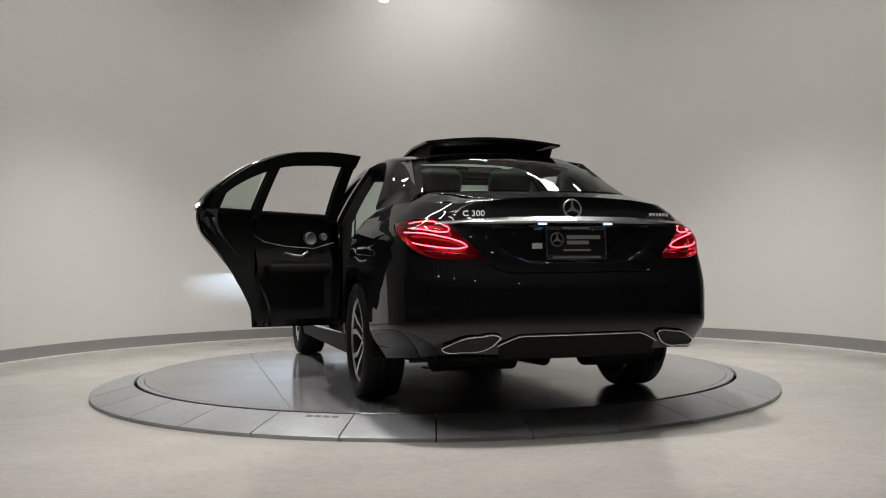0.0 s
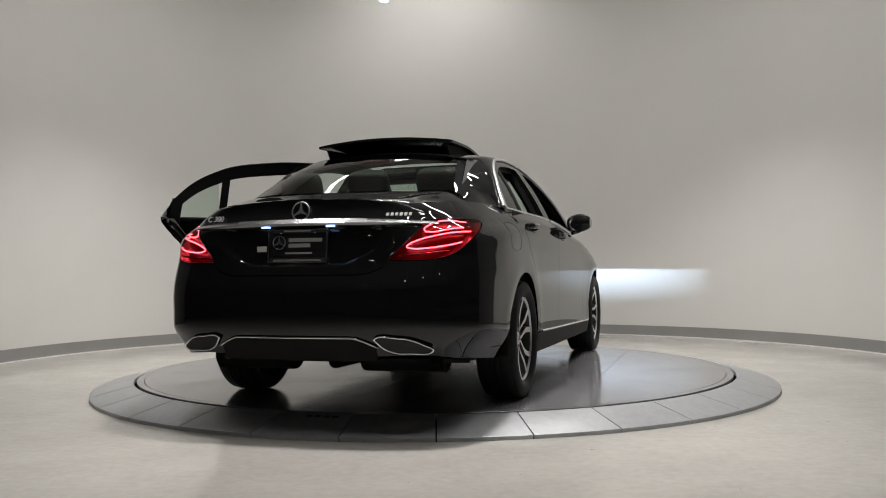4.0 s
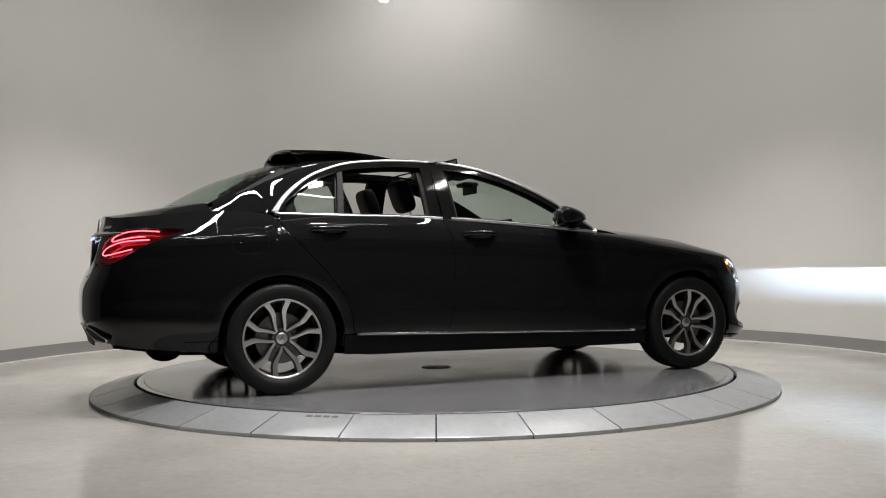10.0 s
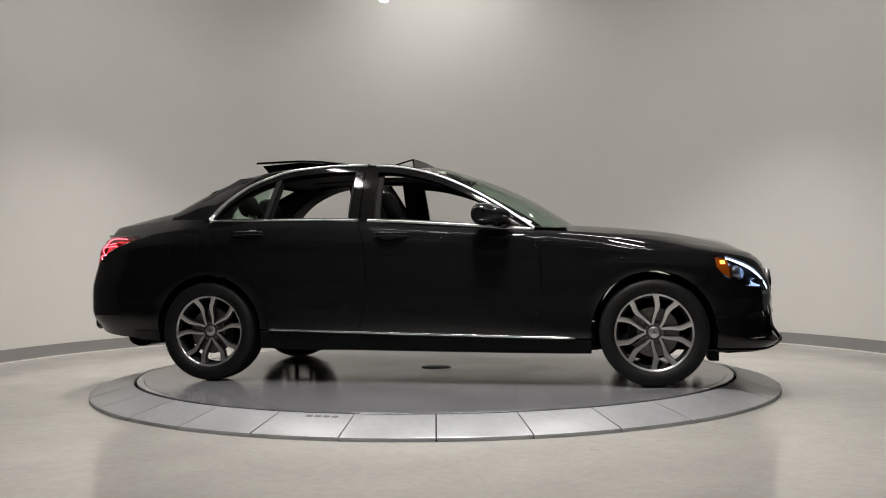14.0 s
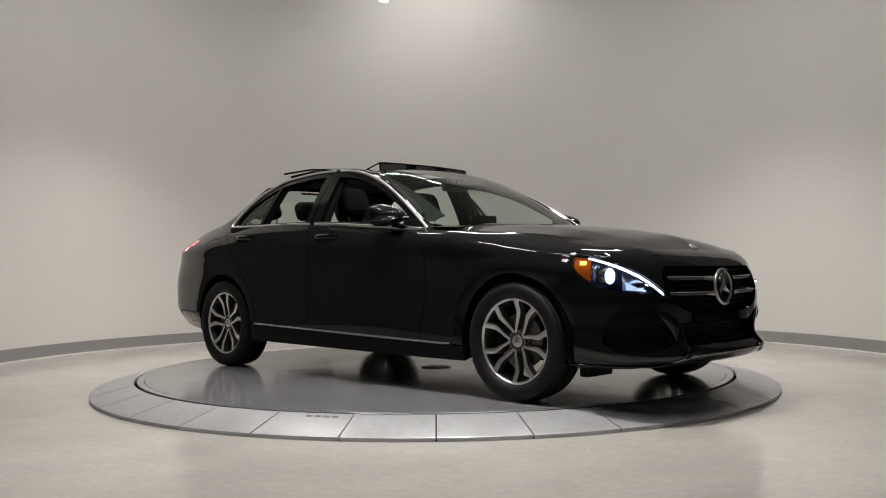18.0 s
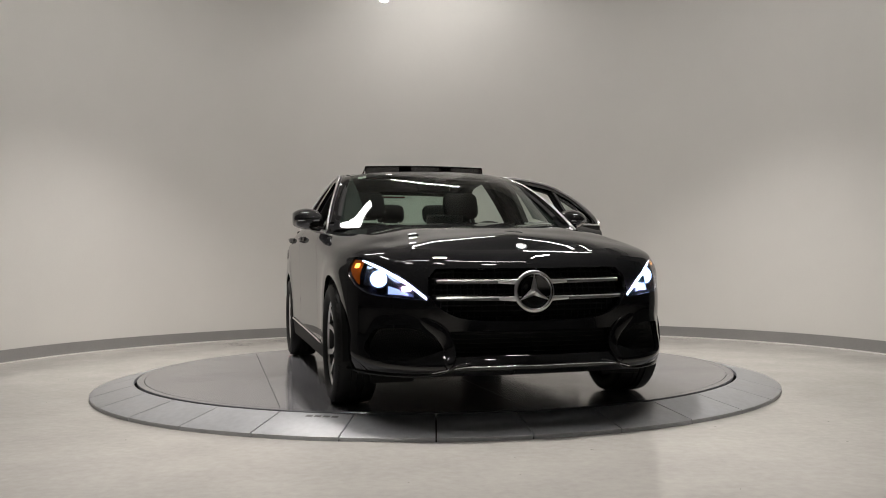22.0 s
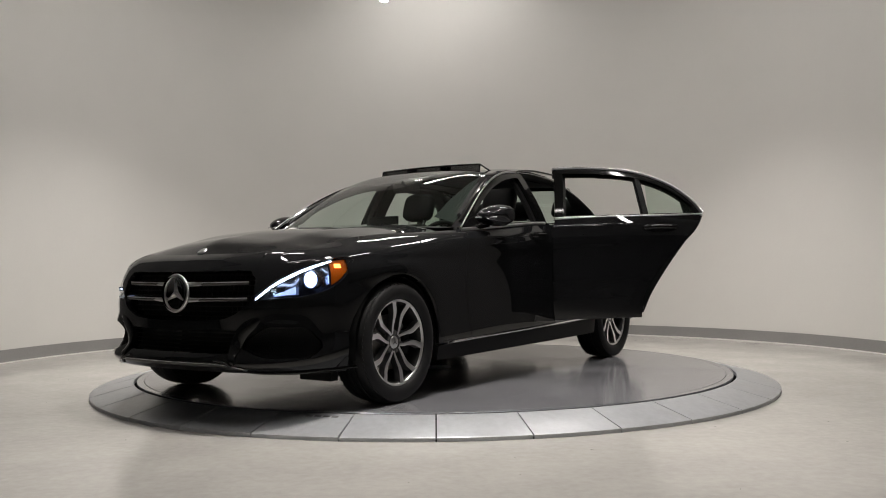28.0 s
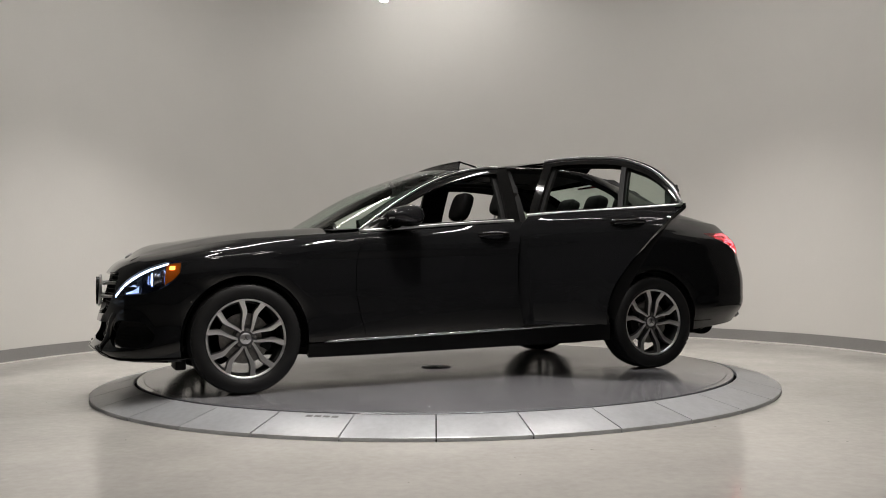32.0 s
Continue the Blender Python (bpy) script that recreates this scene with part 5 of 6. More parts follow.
def letters(text, size, m, material, parent, name, label="", depth=0.002, shear=0.0):
    cu = bpy.data.curves.new(name, "FONT")
    cu.body, cu.size, cu.extrude, cu.shear = text, size, depth, shear
    cu.align_x, cu.align_y = "CENTER", "CENTER"
    tmp = bpy.data.objects.new(name, cu)
    scene.collection.objects.link(tmp)
    dg = bpy.context.evaluated_depsgraph_get()
    me = bpy.data.meshes.new_from_object(tmp.evaluated_get(dg))
    bpy.data.objects.remove(tmp)
    me.materials.clear()
    me.materials.append(material)
    ob = new(name, me)
    ob.parent = parent
    ob.matrix_local = m
    if label:
        ob["label"] = label
    return ob


def ring_star(parent, c, r, m_face, name, label):
    """A flat ring with three rays in the plane of m_face."""
    bm = bmesh.new()
    add_tube(bm, [m_face @ Vector((r * math.cos(a), 0, r * math.sin(a))) for a in [2 * math.pi * k / 36 for k in range(36)]], r * 0.085, r * 0.085, 6, closed=True, up=m_face.to_3x3() @ Vector((0, 1, 0)))
    for k in range(3):
        a = radians(90 + 120 * k)
        add_prism(bm, [(r * 0.97 * math.cos(a), r * 0.97 * math.sin(a)), (0.2 * r * math.cos(a + 1.05), 0.2 * r * math.sin(a + 1.05)), (0.0, 0.0), (0.2 * r * math.cos(a - 1.05), 0.2 * r * math.sin(a - 1.05))], -0.004, 0.004, m_face)
    return part(name, bm, SATIN, parent, label, sharp=30)


def u_rear(y, z):
    """The place along the outline where the rear skin at height z is |y| off the middle."""
    a, b = 10.5, 14.0
    for _ in range(30):
        m = (a + b) / 2
        if skin(m, z).y > abs(y):
            a = m
        else:
            b = m
    return b


def build_rear():
    # chrome bar over the number plate
    bm = bmesh.new()
    rows = []
    for k in range(41):
        y = -0.645 + 1.29 * k / 40
        uu = u_rear(y, 0.95)
        h = 0.0165 * (1 - 0.55 * (abs(y) / 0.645) ** 3)
        zc = 0.944 - 0.012 * (abs(y) / 0.645) ** 2
        pr = 1 - 0.8 * (abs(y) / 0.645) ** 6
        ps = [(zc - h, 0.004), (zc - h, -0.016 * pr), (zc - 0.3 * h, -0.024 * pr), (zc + h, -0.010 * pr), (zc + h, 0.004)]
        row = []
        for z, e in ps:
            row.append(mirror(skin(uu, z, e), 1 if y >= 0 else -1))
        rows.append(row)
    add_grid(bm, rows)
    flip_out(bm)
    part("boot_strip", bm, BOOT_TRIM, CAR, "broad bright strip across the boot lid", sharp=40)
    ring_star(CAR, None, 0.045, pose(skin(14, 0.998).x - 0.008, 0, 0.999, 0, 0, 90) @ pose(0, 0, 0, 8), "boot_star", "bright ring emblem with three rays")
    back = pose(0, 0, 0, 90, 0, -90)

    def plate_pose(y, z, off):
        uu = u_rear(y, z)
        p = skin(uu, z, -off)
        turn = math.degrees(math.atan2(OX(uu - 0.05) - OX(min(14, uu + 0.05)), OY(uu - 0.05) - OY(min(14, uu + 0.05)))) if uu < 13.95 else 0
        lean = math.degrees(math.atan2(skin(uu, z + 0.02).x - skin(uu, z - 0.02).x, 0.04))
        return pose(p.x, y, z, 0, 0, -turn if y > 0 else turn) @ pose(0, 0, 0, 0, lean) @ back
    letters("C 300", 0.043, plate_pose(0.49, 0.974, 0.016), LETTER, CAR, "model_lettering", "chrome model lettering")
    bm = bmesh.new()
    for k in range(6):
        vs = add_box(bm, (-0.062 + 0.0215 * k, -0.008, -0.001), (-0.048 + 0.0215 * k, 0.008, 0.002))
        for v in vs:
            v.co.x += 0.2 * v.co.y
    o = part("drive_lettering", bm, LETTER, CAR, "small chrome lettering", smooth=False)
    o.matrix_local = plate_pose(-0.49, 0.974, 0.014)
    # number plate
    pl = new("number_plate")
    pl.parent = CAR
    pl["label"] = "black dealer plate with white print in a grey frame"
    px = skin(14, 0.83).x + 0.016
    pm = Matrix.Translation((px, 0.0, 0.832)) @ pose(0, 0, 0, 0, 4, 0)
    bm = bmesh.new()
    add_box(bm, (-0.004, -0.152, -0.076), (0.006, 0.152, 0.076), 0.003)
    o = part("plate", bm, PLATE_BLACK, pl, sharp=30)
    o.matrix_local = pm
    bm = bmesh.new()
    for lo_, hi_ in (((-0.158, 0.062), (0.158, 0.080)), ((-0.158, -0.082), (0.158, -0.058)), ((-0.158, -0.058), (-0.148, 0.062)), ((0.148, -0.058), (0.158, 0.062))):
        add_box(bm, (-0.010, lo_[0], lo_[1]), (0.002, hi_[0], hi_[1]), 0.002)
    o = part("plate_frame", bm, GREY_FRAME, pl, sharp=30)
    o.matrix_local = pm
    s = ring_star(pl, None, 0.032, pm @ pose(-0.006, 0.098, 0.016, 0, 0, 90), "plate_emblem", "round emblem print")
    # print on the plate, as plain bars
    for y0, y1, z0, z1, off in ((0.048, -0.128, 0.018, 0.036, 0.0), (0.048, -0.066, -0.008, 0.010, 0.0), (0.066, -0.075, -0.040, -0.031, 0.0), (0.070, -0.070, 0.067, 0.074, 0.006), (0.125, -0.125, -0.075, -0.066, 0.006)):
        bm = bmesh.new()
        add_box(bm, (-0.0058 - off, y1, z0), (-0.0045 - off, y0, z1))
        o = part("print_bar", bm, WHITE_PRINT if off == 0 else DIM_PRINT, pl, smooth=False)
        o.matrix_local = pm
    bm = bmesh.new()
    for k in range(2):
        add_revolve(bm, [(0, 0.004), (0.006, 0.003), (0.007, 0)], 10, pm @ pose(-0.005, 0.09 - 0.18 * k, 0.066, 0, 0, 90))
    part("plate_screw", bm, SATIN, pl)
    bm = bmesh.new()
    add_box(bm, (px + 0.004, 0.170, 0.805), (px + 0.006, 0.222, 0.832))
    part("sticker", bm, STICKER, CAR, "small white paper sticker", smooth=False)
    # lamps over the plate
    glow = mat("plate_lamp_glow", (0.6, 0.7, 0.9), 0.3, emit=(0.35, 0.5, 1.0), strength=2.0)
    for y in (0.17, -0.17):
        bm = bmesh.new()
        add_box(bm, (px - 0.012, y - 0.02, 0.918), (px + 0.01, y + 0.02, 0.926), 0.002)
        part("plate_lamp", bm, glow, pl)
    # exhaust trims and the bright bar between them
    for side in (1, -1):
        ring = [(0.402, 0.392), (0.415, 0.400), (0.50, 0.398), (0.565, 0.390), (0.625, 0.362), (0.658, 0.338), (0.648, 0.330), (0.56, 0.324), (0.49, 0.328), (0.44, 0.350)]
        dense = []
        f = spl3([(0, y, z) for y, z in ring + ring[:1]])
        for k in range(40):
            p = f(k / 40)
            uu = 14.0
            for _ in range(14):
                uu -= (p.y - OY(uu)) / 0.30
                uu = min(14, max(11.5, uu))
            q = skin(uu, p.z, -0.006)
            dense.append(Vector((q.x - 0.006, p.y * side, p.z)))
        bm = bmesh.new()
        add_tube(bm, dense, 0.0045, 0.006, 8, closed=True, up=(1, 0, 0))
        tip = part("exhaust_trim", bm, CHROME, CAR, "chrome exhaust trim")
        bm = bmesh.new()
        c = sum(dense, Vector()) / len(dense)
        add_grid(bm, [[p, c + (p - c) * 0.86 + Vector((0.05, 0, 0)), c + (p - c) * 0.5 + Vector((0.09, 0, 0)), c + Vector((0.10, 0, 0))] for p in dense + dense[:1]])
        part("exhaust_throat", bm, IRON, tip)
        # Near-black sheet across the opening stands in for the shade inside the pipe.
        bm = bmesh.new()
        add_grid(bm, [[p + Vector((-0.0015, 0, 0)), c + (p - c) * 0.6 + Vector((-0.0015, 0, 0)), c + Vector((-0.0015, 0, 0))] for p in dense + dense[:1]])
        part("mouth_shade", bm, PIT, tip)
    bm = bmesh.new()
    path = []
    for k in range(41):
        y = -0.41 + 0.82 * k / 40
        uu = 14.0
        for _ in range(14):
            uu -= (abs(y) - OY(uu)) / 0.30
            uu = min(14, max(11.5, uu))
        z = 0.398 - 0.045 * max(0, (abs(y) - 0.30) / 0.11) ** 1.3
        q = skin(uu, z, -0.008)
        path.append((q.x, y, z))
    add_tube(bm, path, 0.005, 0.005, 6)
    part("diffuser_strip", bm, CHROME, CAR, "bright line over the diffuser")
    bm = bmesh.new()
    rows = []
    for k in range(25):
        y = -0.40 + 0.80 * k / 24
        uu = 14.0
        for _ in range(14):
            uu -= (abs(y) - OY(uu)) / 0.30
            uu = min(14, max(11.5, uu))
        a = 0.392 - 0.045 * max(0, (abs(y) - 0.30) / 0.11) ** 1.3
        rows.append([Vector((skin(uu, z, -0.004).x, y, z)) for z in (a, (a + 0.29) / 2, 0.29)])
    add_grid(bm, rows)
    flip_out(bm)
    part("diffuser", bm, MATTE_BLACK, CAR, "black plastic diffuser")


build_rear()


# ---------------------------------------------------------------- mirrors, hatch, cabin
def build_mirror(side):
    bm = bmesh.new()
    c = Vector((0.50, 0.925, 1.035))
    rows = []
    for i in range(15):
        t = i / 14
        y = 0.825 + 0.175 * t
        rr = (math.sin(math.pi * (0.10 + 0.84 * t)) ** 0.36)
        row = []
        for k in range(21):
            a = 2 * math.pi * k / 20
            ex = 0.150 * rr * math.cos(a)
            if math.cos(a) < 0:
                ex *= 0.55
            ez = 0.074 * rr * math.sin(a) * (1 - 0.22 * math.cos(a)) * (0.82 if math.sin(a) < 0 else 1.0)
            row.append((0.455 + ex - 0.05 * t, y * side, 1.035 + ez + 0.008 * t))
        rows.append(row)
    add_grid(bm, rows)
    bmesh.ops.holes_fill(bm, edges=[e for e in bm.edges if e.is_boundary])
    bmesh.ops.remove_doubles(bm, verts=bm.verts, dist=1e-5)
    bmesh.ops.recalc_face_normals(bm, faces=bm.faces)
    mir = part("side_mirror", bm, PAINT, CAR, "black wing mirror", sharp=50)
    bm = bmesh.new()
    add_tube(bm, [Vector((0.53, 0.80 * side, 0.965)), Vector((0.52, 0.845 * side, 0.975)), Vector((0.50, 0.89 * side, 0.985))], 0.014, 0.045, 10, up=(1, 0, 0))
    part("mirror_foot", bm, GLOSS_BLACK, mir)
    bm = bmesh.new()
    add_revolve(bm, [(0, 0.0), (0.058, 0.0), (0.060, 0.004)], 24, Matrix.Translation((0.374, 0.915 * side, 1.037)) @ Matrix.Diagonal((1, 1.2, 0.95, 1)) @ pose(0, 0, 0, 0, 0, 90))
    part("mirror_glass", bm, mat("mirror_silver", (0.85, 0.86, 0.87), 0.02, metal=1.0), mir)
    bm = bmesh.new()
    add_tube(bm, [Vector((0.590 - 0.05 * t, (0.85 + 0.14 * t) * side, 1.028)) for t in (0, 0.3, 0.6, 0.9)], 0.003, 0.004, 6)
    part("repeater", bm, mat("repeater_lens", (0.4, 0.4, 0.4), 0.15, coat=0.5), mir)


for s_ in (1, -1):
    build_mirror(s_)


def build_hatch():
    # glass panel slid back and raised at its rear edge
    bm = bmesh.new()
    rows = []
    for i in range(13):
        t = i / 12
        x = -0.57 - 0.70 * t
        z = 1.466 + 0.050 * math.sin(math.pi * 0.5 * min(1, t * 1.6)) - 0.012 * t
        row = []
        for k in range(15):
            y = -0.43 + 0.86 * k / 14
            row.append((x - 0.02 * (1 - (y / 0.43) ** 2) * t, y, z - 0.030 * (y / 0.43) ** 2))
        rows.append(row)
    add_grid(bm, rows)
    flip_out(bm, (-0.5, 0, 0.8))
    solidify(bm, 0.014)
    hatch = part("roof_hatch", bm, GLOSS_BLACK, CAR, "dark glass roof panel slid back and tilted up", sharp=40)
    for side in (1, -1):
        bm = bmesh.new()
        add_prism(bm, [(-0.60, 1.405), (-1.18, 1.385), (-1.24, 1.452), (-0.95, 1.468), (-0.60, 1.440)], 0.375 * side, 0.39 * side)
        part("lift_arm", bm, MATTE_BLACK, hatch, smooth=False)
    # wind deflector at the front of the opening
    bm = bmesh.new()
    rows = []
    for k in range(21):
        t = -1 + 2 * k / 20
        y = 0.435 * t
        x = -0.105 - 0.022 * t * t
        z = 1.412 - 0.006 * t * t
        rows.append([(x + 0.006, y, z - 0.01), (x - 0.006, y, z + 0.047), (x - 0.014, y, z + 0.045), (x - 0.006, y, z - 0.01)])
    add_grid(bm, rows)
    bmesh.ops.recalc_face_normals(bm, faces=bm.faces)
    defl = part("wind_deflector", bm, glass_mat("deflector_mesh", (0.30, 0.30, 0.30), 1.2), CAR, "raised mesh wind deflector", sharp=40)
    bm = bmesh.new()
    add_tube(bm, [(-0.115 - 0.022 * (k / 10) ** 2, 0.0435 * k, 1.460 - 0.006 * (k / 10) ** 2) for k in range(-10, 11)], 0.005, 0.006, 8)
    for side in (1, -1):
        add_tube(bm, [(-0.137, 0.435 * side, 1.454), (-0.30, 0.435 * side, 1.41)], 0.005, 0.006, 8)
        add_tube(bm, [(-0.137, 0.435 * side, 1.454), (-0.13, 0.435 * side, 1.405)], 0.005, 0.006, 8)
    for y in (-0.15, 0.15):
        add_box(bm, (-0.128, y - 0.045, 1.405), (-0.114, y + 0.045, 1.458), 0.002)
    part("deflector_bar", bm, GLOSS_BLACK, defl)
    # antenna fin is not on this roof; a rear stop lamp sits behind the glass
    bm = bmesh.new()
    add_box(bm, (-1.47, -0.12, 1.335), (-1.43, 0.12, 1.35), 0.004)
    part("stop_lamp", bm, RED_PLASTIC, CAR)


build_hatch()


def build_cabin():
    cabin = new("cabin")
    cabin.parent = CAR
    cabin["label"] = "black leather cabin"
    # headliner with the hatch opening
    bm = bmesh.new()
    rows = []
    for i in range(25):
        x = 0.02 - 1.36 * i / 24
        rows.append([(x, y, 1.368 + 0.035 * (1 - (y / 0.56) ** 2) + 0.02 * math.sin(math.pi * i / 24) - (0.02 if i > 20 else 0)) for y in [-0.56 + 1.12 * k / 16 for k in range(17)]])
    vr = [[bm.verts.new(p) for p in r] for r in rows]
    for a, b in zip(vr, vr[1:]):
        for k in range(16):
            c = (a[k].co + b[k + 1].co) / 2
            if -0.62 < c.x < -0.16 and abs(c.y) < 0.42:
                continue
            bm.faces.new((a[k], a[k + 1], b[k + 1], b[k]))
    part("headliner", bm, LINER, cabin, "dark fabric headliner")
    # pillars between the doors
    for side in (1, -1):
        bm = bmesh.new()
        rows = []
        for k in range(13):
            z = 0.30 + (1.385 - 0.30) * k / 12
            y = (side_y(-0.40, z) - 0.035) if z > 1.0 else 0.80
            w = 0.085 - 0.03 * k / 12
            rows.append([(-0.40 - w, y * side, z), (-0.40 + w, y * side, z), (-0.40 + w, (y - 0.06) * side, z), (-0.40 - w, (y - 0.06) * side, z), (-0.40 - w, y * side, z)])
        add_grid(bm, rows)
        bmesh.ops.recalc_face_normals(bm, faces=bm.faces)
        part("centre_pillar", bm, CABIN_PLASTIC, cabin, sharp=40)
        # roof side trim and pillar inner covers
        bm = bmesh.new()
        rows = []
        for i in range(31):
            x = 0.62 - 2.02 * i / 30
            z = DLO_TOP(x)
            p = on_side(x, z - 0.03, -0.055)
            e = on_side(x, z, -0.012)
            inner = Vector((x, min(p.y - 0.06, 0.56), min(1.375, z + 0.02)))
            rows.append([mirror(e, side), mirror(p, side), mirror(inner, side)])
        add_grid(bm, rows)
        part("roof_trim", bm, CABIN_PLASTIC, cabin)
        # rear side wall of the cabin beside the bench, with the door jamb
        bm = bmesh.new()
        rows = []
        for k in range(13):
            z = 0.34 + (1.10 - 0.34) * k / 12
            x = CUT_C(min(z, 1.05)) - 0.006
            y = skin(u_at(x), min(z, 1.04)).y - 0.03 if z < 1.05 else on_side(x, z, -0.03).y
            rows.append([(x, y * side, z), (x + 0.03, (y - 0.05) * side, z), (x - 0.02, (y - 0.12) * side, z), (-1.55, (y - 0.16) * side, z)])
        add_grid(bm, rows)
        part("door_jamb", bm, PAINT, cabin, sharp=40)
        bm = bmesh.new()
        add_grid(bm, [[(x, y * side, z) for y, z in ((0.855, 0.30), (0.80, 0.345), (0.70, 0.34), (0.66, 0.25))] for x in span(0.72, -1.02, 12)])
        part("sill_plate", bm, CABIN_PLASTIC, cabin)
        # rear pillar inner cover
        bm = bmesh.new()
        rows = []
        for k in range(11):
            t = k / 10
            z = 1.06 + (1.35 - 1.06) * t
            xa = -1.40 + 0.30 * t ** 1.5
            rows.append([(xa, (side_y(xa, z) - 0.03) * side, z), ((xa - 1.86 + 0.5 * t) / 2, (0.66 - 0.09 * t) * side, z), (-1.84 + 0.50 * t, (0.63 - 0.09 * t) * side, z)])
        add_grid(bm, rows)
        part("rear_pillar_trim", bm, LINER, cabin)
    # dashboard
    bm = bmesh.new()
    prof = [(0.90, 0.975), (0.72, 0.985), (0.55, 0.975), (0.46, 0.94), (0.44, 0.86), (0.50, 0.74), (0.56, 0.60), (0.62, 0.42)]
    add_grid(bm, [[(px_ - 0.03 * (y / 0.74) ** 2, y, pz - 0.015 * (y / 0.74) ** 4) for px_, pz in prof] for y in span(-0.76, 0.76, 14)])
    bmesh.ops.recalc_face_normals(bm, faces=bm.faces)
    part("dashboard", bm, CABIN_PLASTIC, cabin, "black dashboard")
    bm = bmesh.new()
    add_box(bm, (0.42, -0.12, 0.955), (0.44, 0.13, 1.075), 0.006)
    part("dash_screen", bm, GLOSS_BLACK, cabin, "upright tablet screen on the dashboard")
    bm = bmesh.new()
    add_box(bm, (-0.55, -0.13, 0.25), (0.50, 0.13, 0.56), 0.03)
    add_box(bm, (-0.42, -0.12, 0.54), (-0.10, 0.12, 0.66), 0.03)
    part("centre_console", bm, CABIN_PLASTIC, cabin)
    # steering wheel
    bm = bmesh.new()
    sm = pose(0.30, 0.37, 0.86, 0, 0, -90) @ pose(0, 0, 0, 22)
    add_tube(bm, [sm @ Vector((0.185 * math.cos(a), 0, 0.185 * math.sin(a))) for a in [2 * math.pi * k / 36 for k in range(36)]], 0.016, 0.016, 8, closed=True, up=sm.to_3x3() @ Vector((0, 1, 0)))
    for a in (0, 180, 270):
        add_tube(bm, [sm @ Vector((0.05 * math.cos(radians(a)), -0.0, 0.05 * math.sin(radians(a)))), sm @ Vector((0.18 * math.cos(radians(a)), 0, 0.18 * math.sin(radians(a))))], 0.018, 0.012, 8)
    sw = part("steering_wheel", bm, LEATHER, cabin, "black leather steering wheel")
    bm = bmesh.new()
    add_revolve(bm, [(0, 0.03), (0.05, 0.025), (0.068, 0.0), (0.06, -0.05), (0, -0.08)], 24, sm @ pose(0, 0, 0, 0, 0, 180))
    part("wheel_hub", bm, CABIN_PLASTIC, sw)

    def seat(x, y, w, recline, name):
        bm = bmesh.new()
        add_box(bm, (x - 0.02, y - w / 2, 0.30), (x + 0.50, y + w / 2, 0.54), 0.06, seg=3)
        st = part(name, bm, LEATHER, cabin, "black leather front seat")
        m = pose(x + 0.02, y, 0.50, 0, -recline, 0)
        bm = bmesh.new()
        add_pillow(bm, (-0.14, -w / 2 + 0.02, -0.02), (0.01, w / 2 - 0.02, 0.62), m)
        for s2 in (1, -1):
            add_pillow(bm, (-0.10, s2 * w / 2 - 0.055, 0.02), (0.05, s2 * w / 2 + 0.025, 0.46), m, 0.6, 0.7)
        inv = m.inverted()
        for v in bm.verts:
            q = inv @ v.co
            if q.z > 0.34:
                q.y *= 1 - 0.9 * (q.z - 0.34)
                v.co = m @ q
        part("seat_back", bm, LEATHER, st)
        return st, m

    def headrest(m, w, h, parent, post=0.07, z=0.60):
        bm = bmesh.new()
        add_pillow(bm, (-0.105, -w / 2, z + post - 0.005), (0.0, w / 2, z + post + h + 0.005), m, 0.5, 0.6)
        hr = part("headrest", bm, LEATHER, parent, "black padded headrest")
        bm = bmesh.new()
        for s2 in (1, -1):
            add_tube(bm, [m @ Vector((-0.055, s2 * 0.07, z - 0.04)), m @ Vector((-0.055, s2 * 0.07, z + post + 0.02))], 0.006, 0.006, 8)
        part("headrest_post", bm, SATIN, hr)
    for y in (0.37, -0.37):
        st, m = seat(-0.22, y, 0.50, 20, "front_seat")
        headrest(m, 0.275, 0.215, st, 0.055)
    # rear bench
    bm = bmesh.new()
    add_box(bm, (-1.22, -0.68, 0.30), (-0.72, 0.68, 0.56), 0.07, seg=3)
    bench = part("rear_bench", bm, LEATHER, cabin, "black leather rear bench")
    mb = pose(-1.16, 0, 0.52, 0, -24, 0)
    bm = bmesh.new()
    for y0, y1 in ((-0.66, -0.23), (-0.22, 0.22), (0.23, 0.66)):
        add_pillow(bm, (-0.16, y0, -0.02), (0.01, y1, 0.55), mb, 0.3, 0.45)
    part("bench_back", bm, LEATHER, bench)
    for y in (0.42, 0.0, -0.42):
        headrest(mb @ pose(0, y, 0), 0.25, 0.155, bench, 0.152, 0.54)
    # shelf behind the bench, rear-view mirror, belts
    bm = bmesh.new()
    add_box(bm, (-1.95, -0.62, 1.00), (-1.38, 0.62, 1.03), 0.01)
    part("parcel_shelf", bm, LINER, cabin)
    bm = bmesh.new()
    add_box(bm, (0.145, -0.115, 1.255), (0.165, 0.115, 1.325), 0.012)
    add_tube(bm, [(0.16, 0, 1.30), (0.22, 0, 1.335)], 0.012, 0.012, 8)
    part("rear_view_mirror", bm, CABIN_PLASTIC, cabin, "rear-view mirror")
    bm = bmesh.new()
    add_box(bm, (0.08, -0.08, 1.310), (0.19, 0.08, 1.340), 0.012)
    part("sensor_box", bm, CABIN_PLASTIC, cabin)
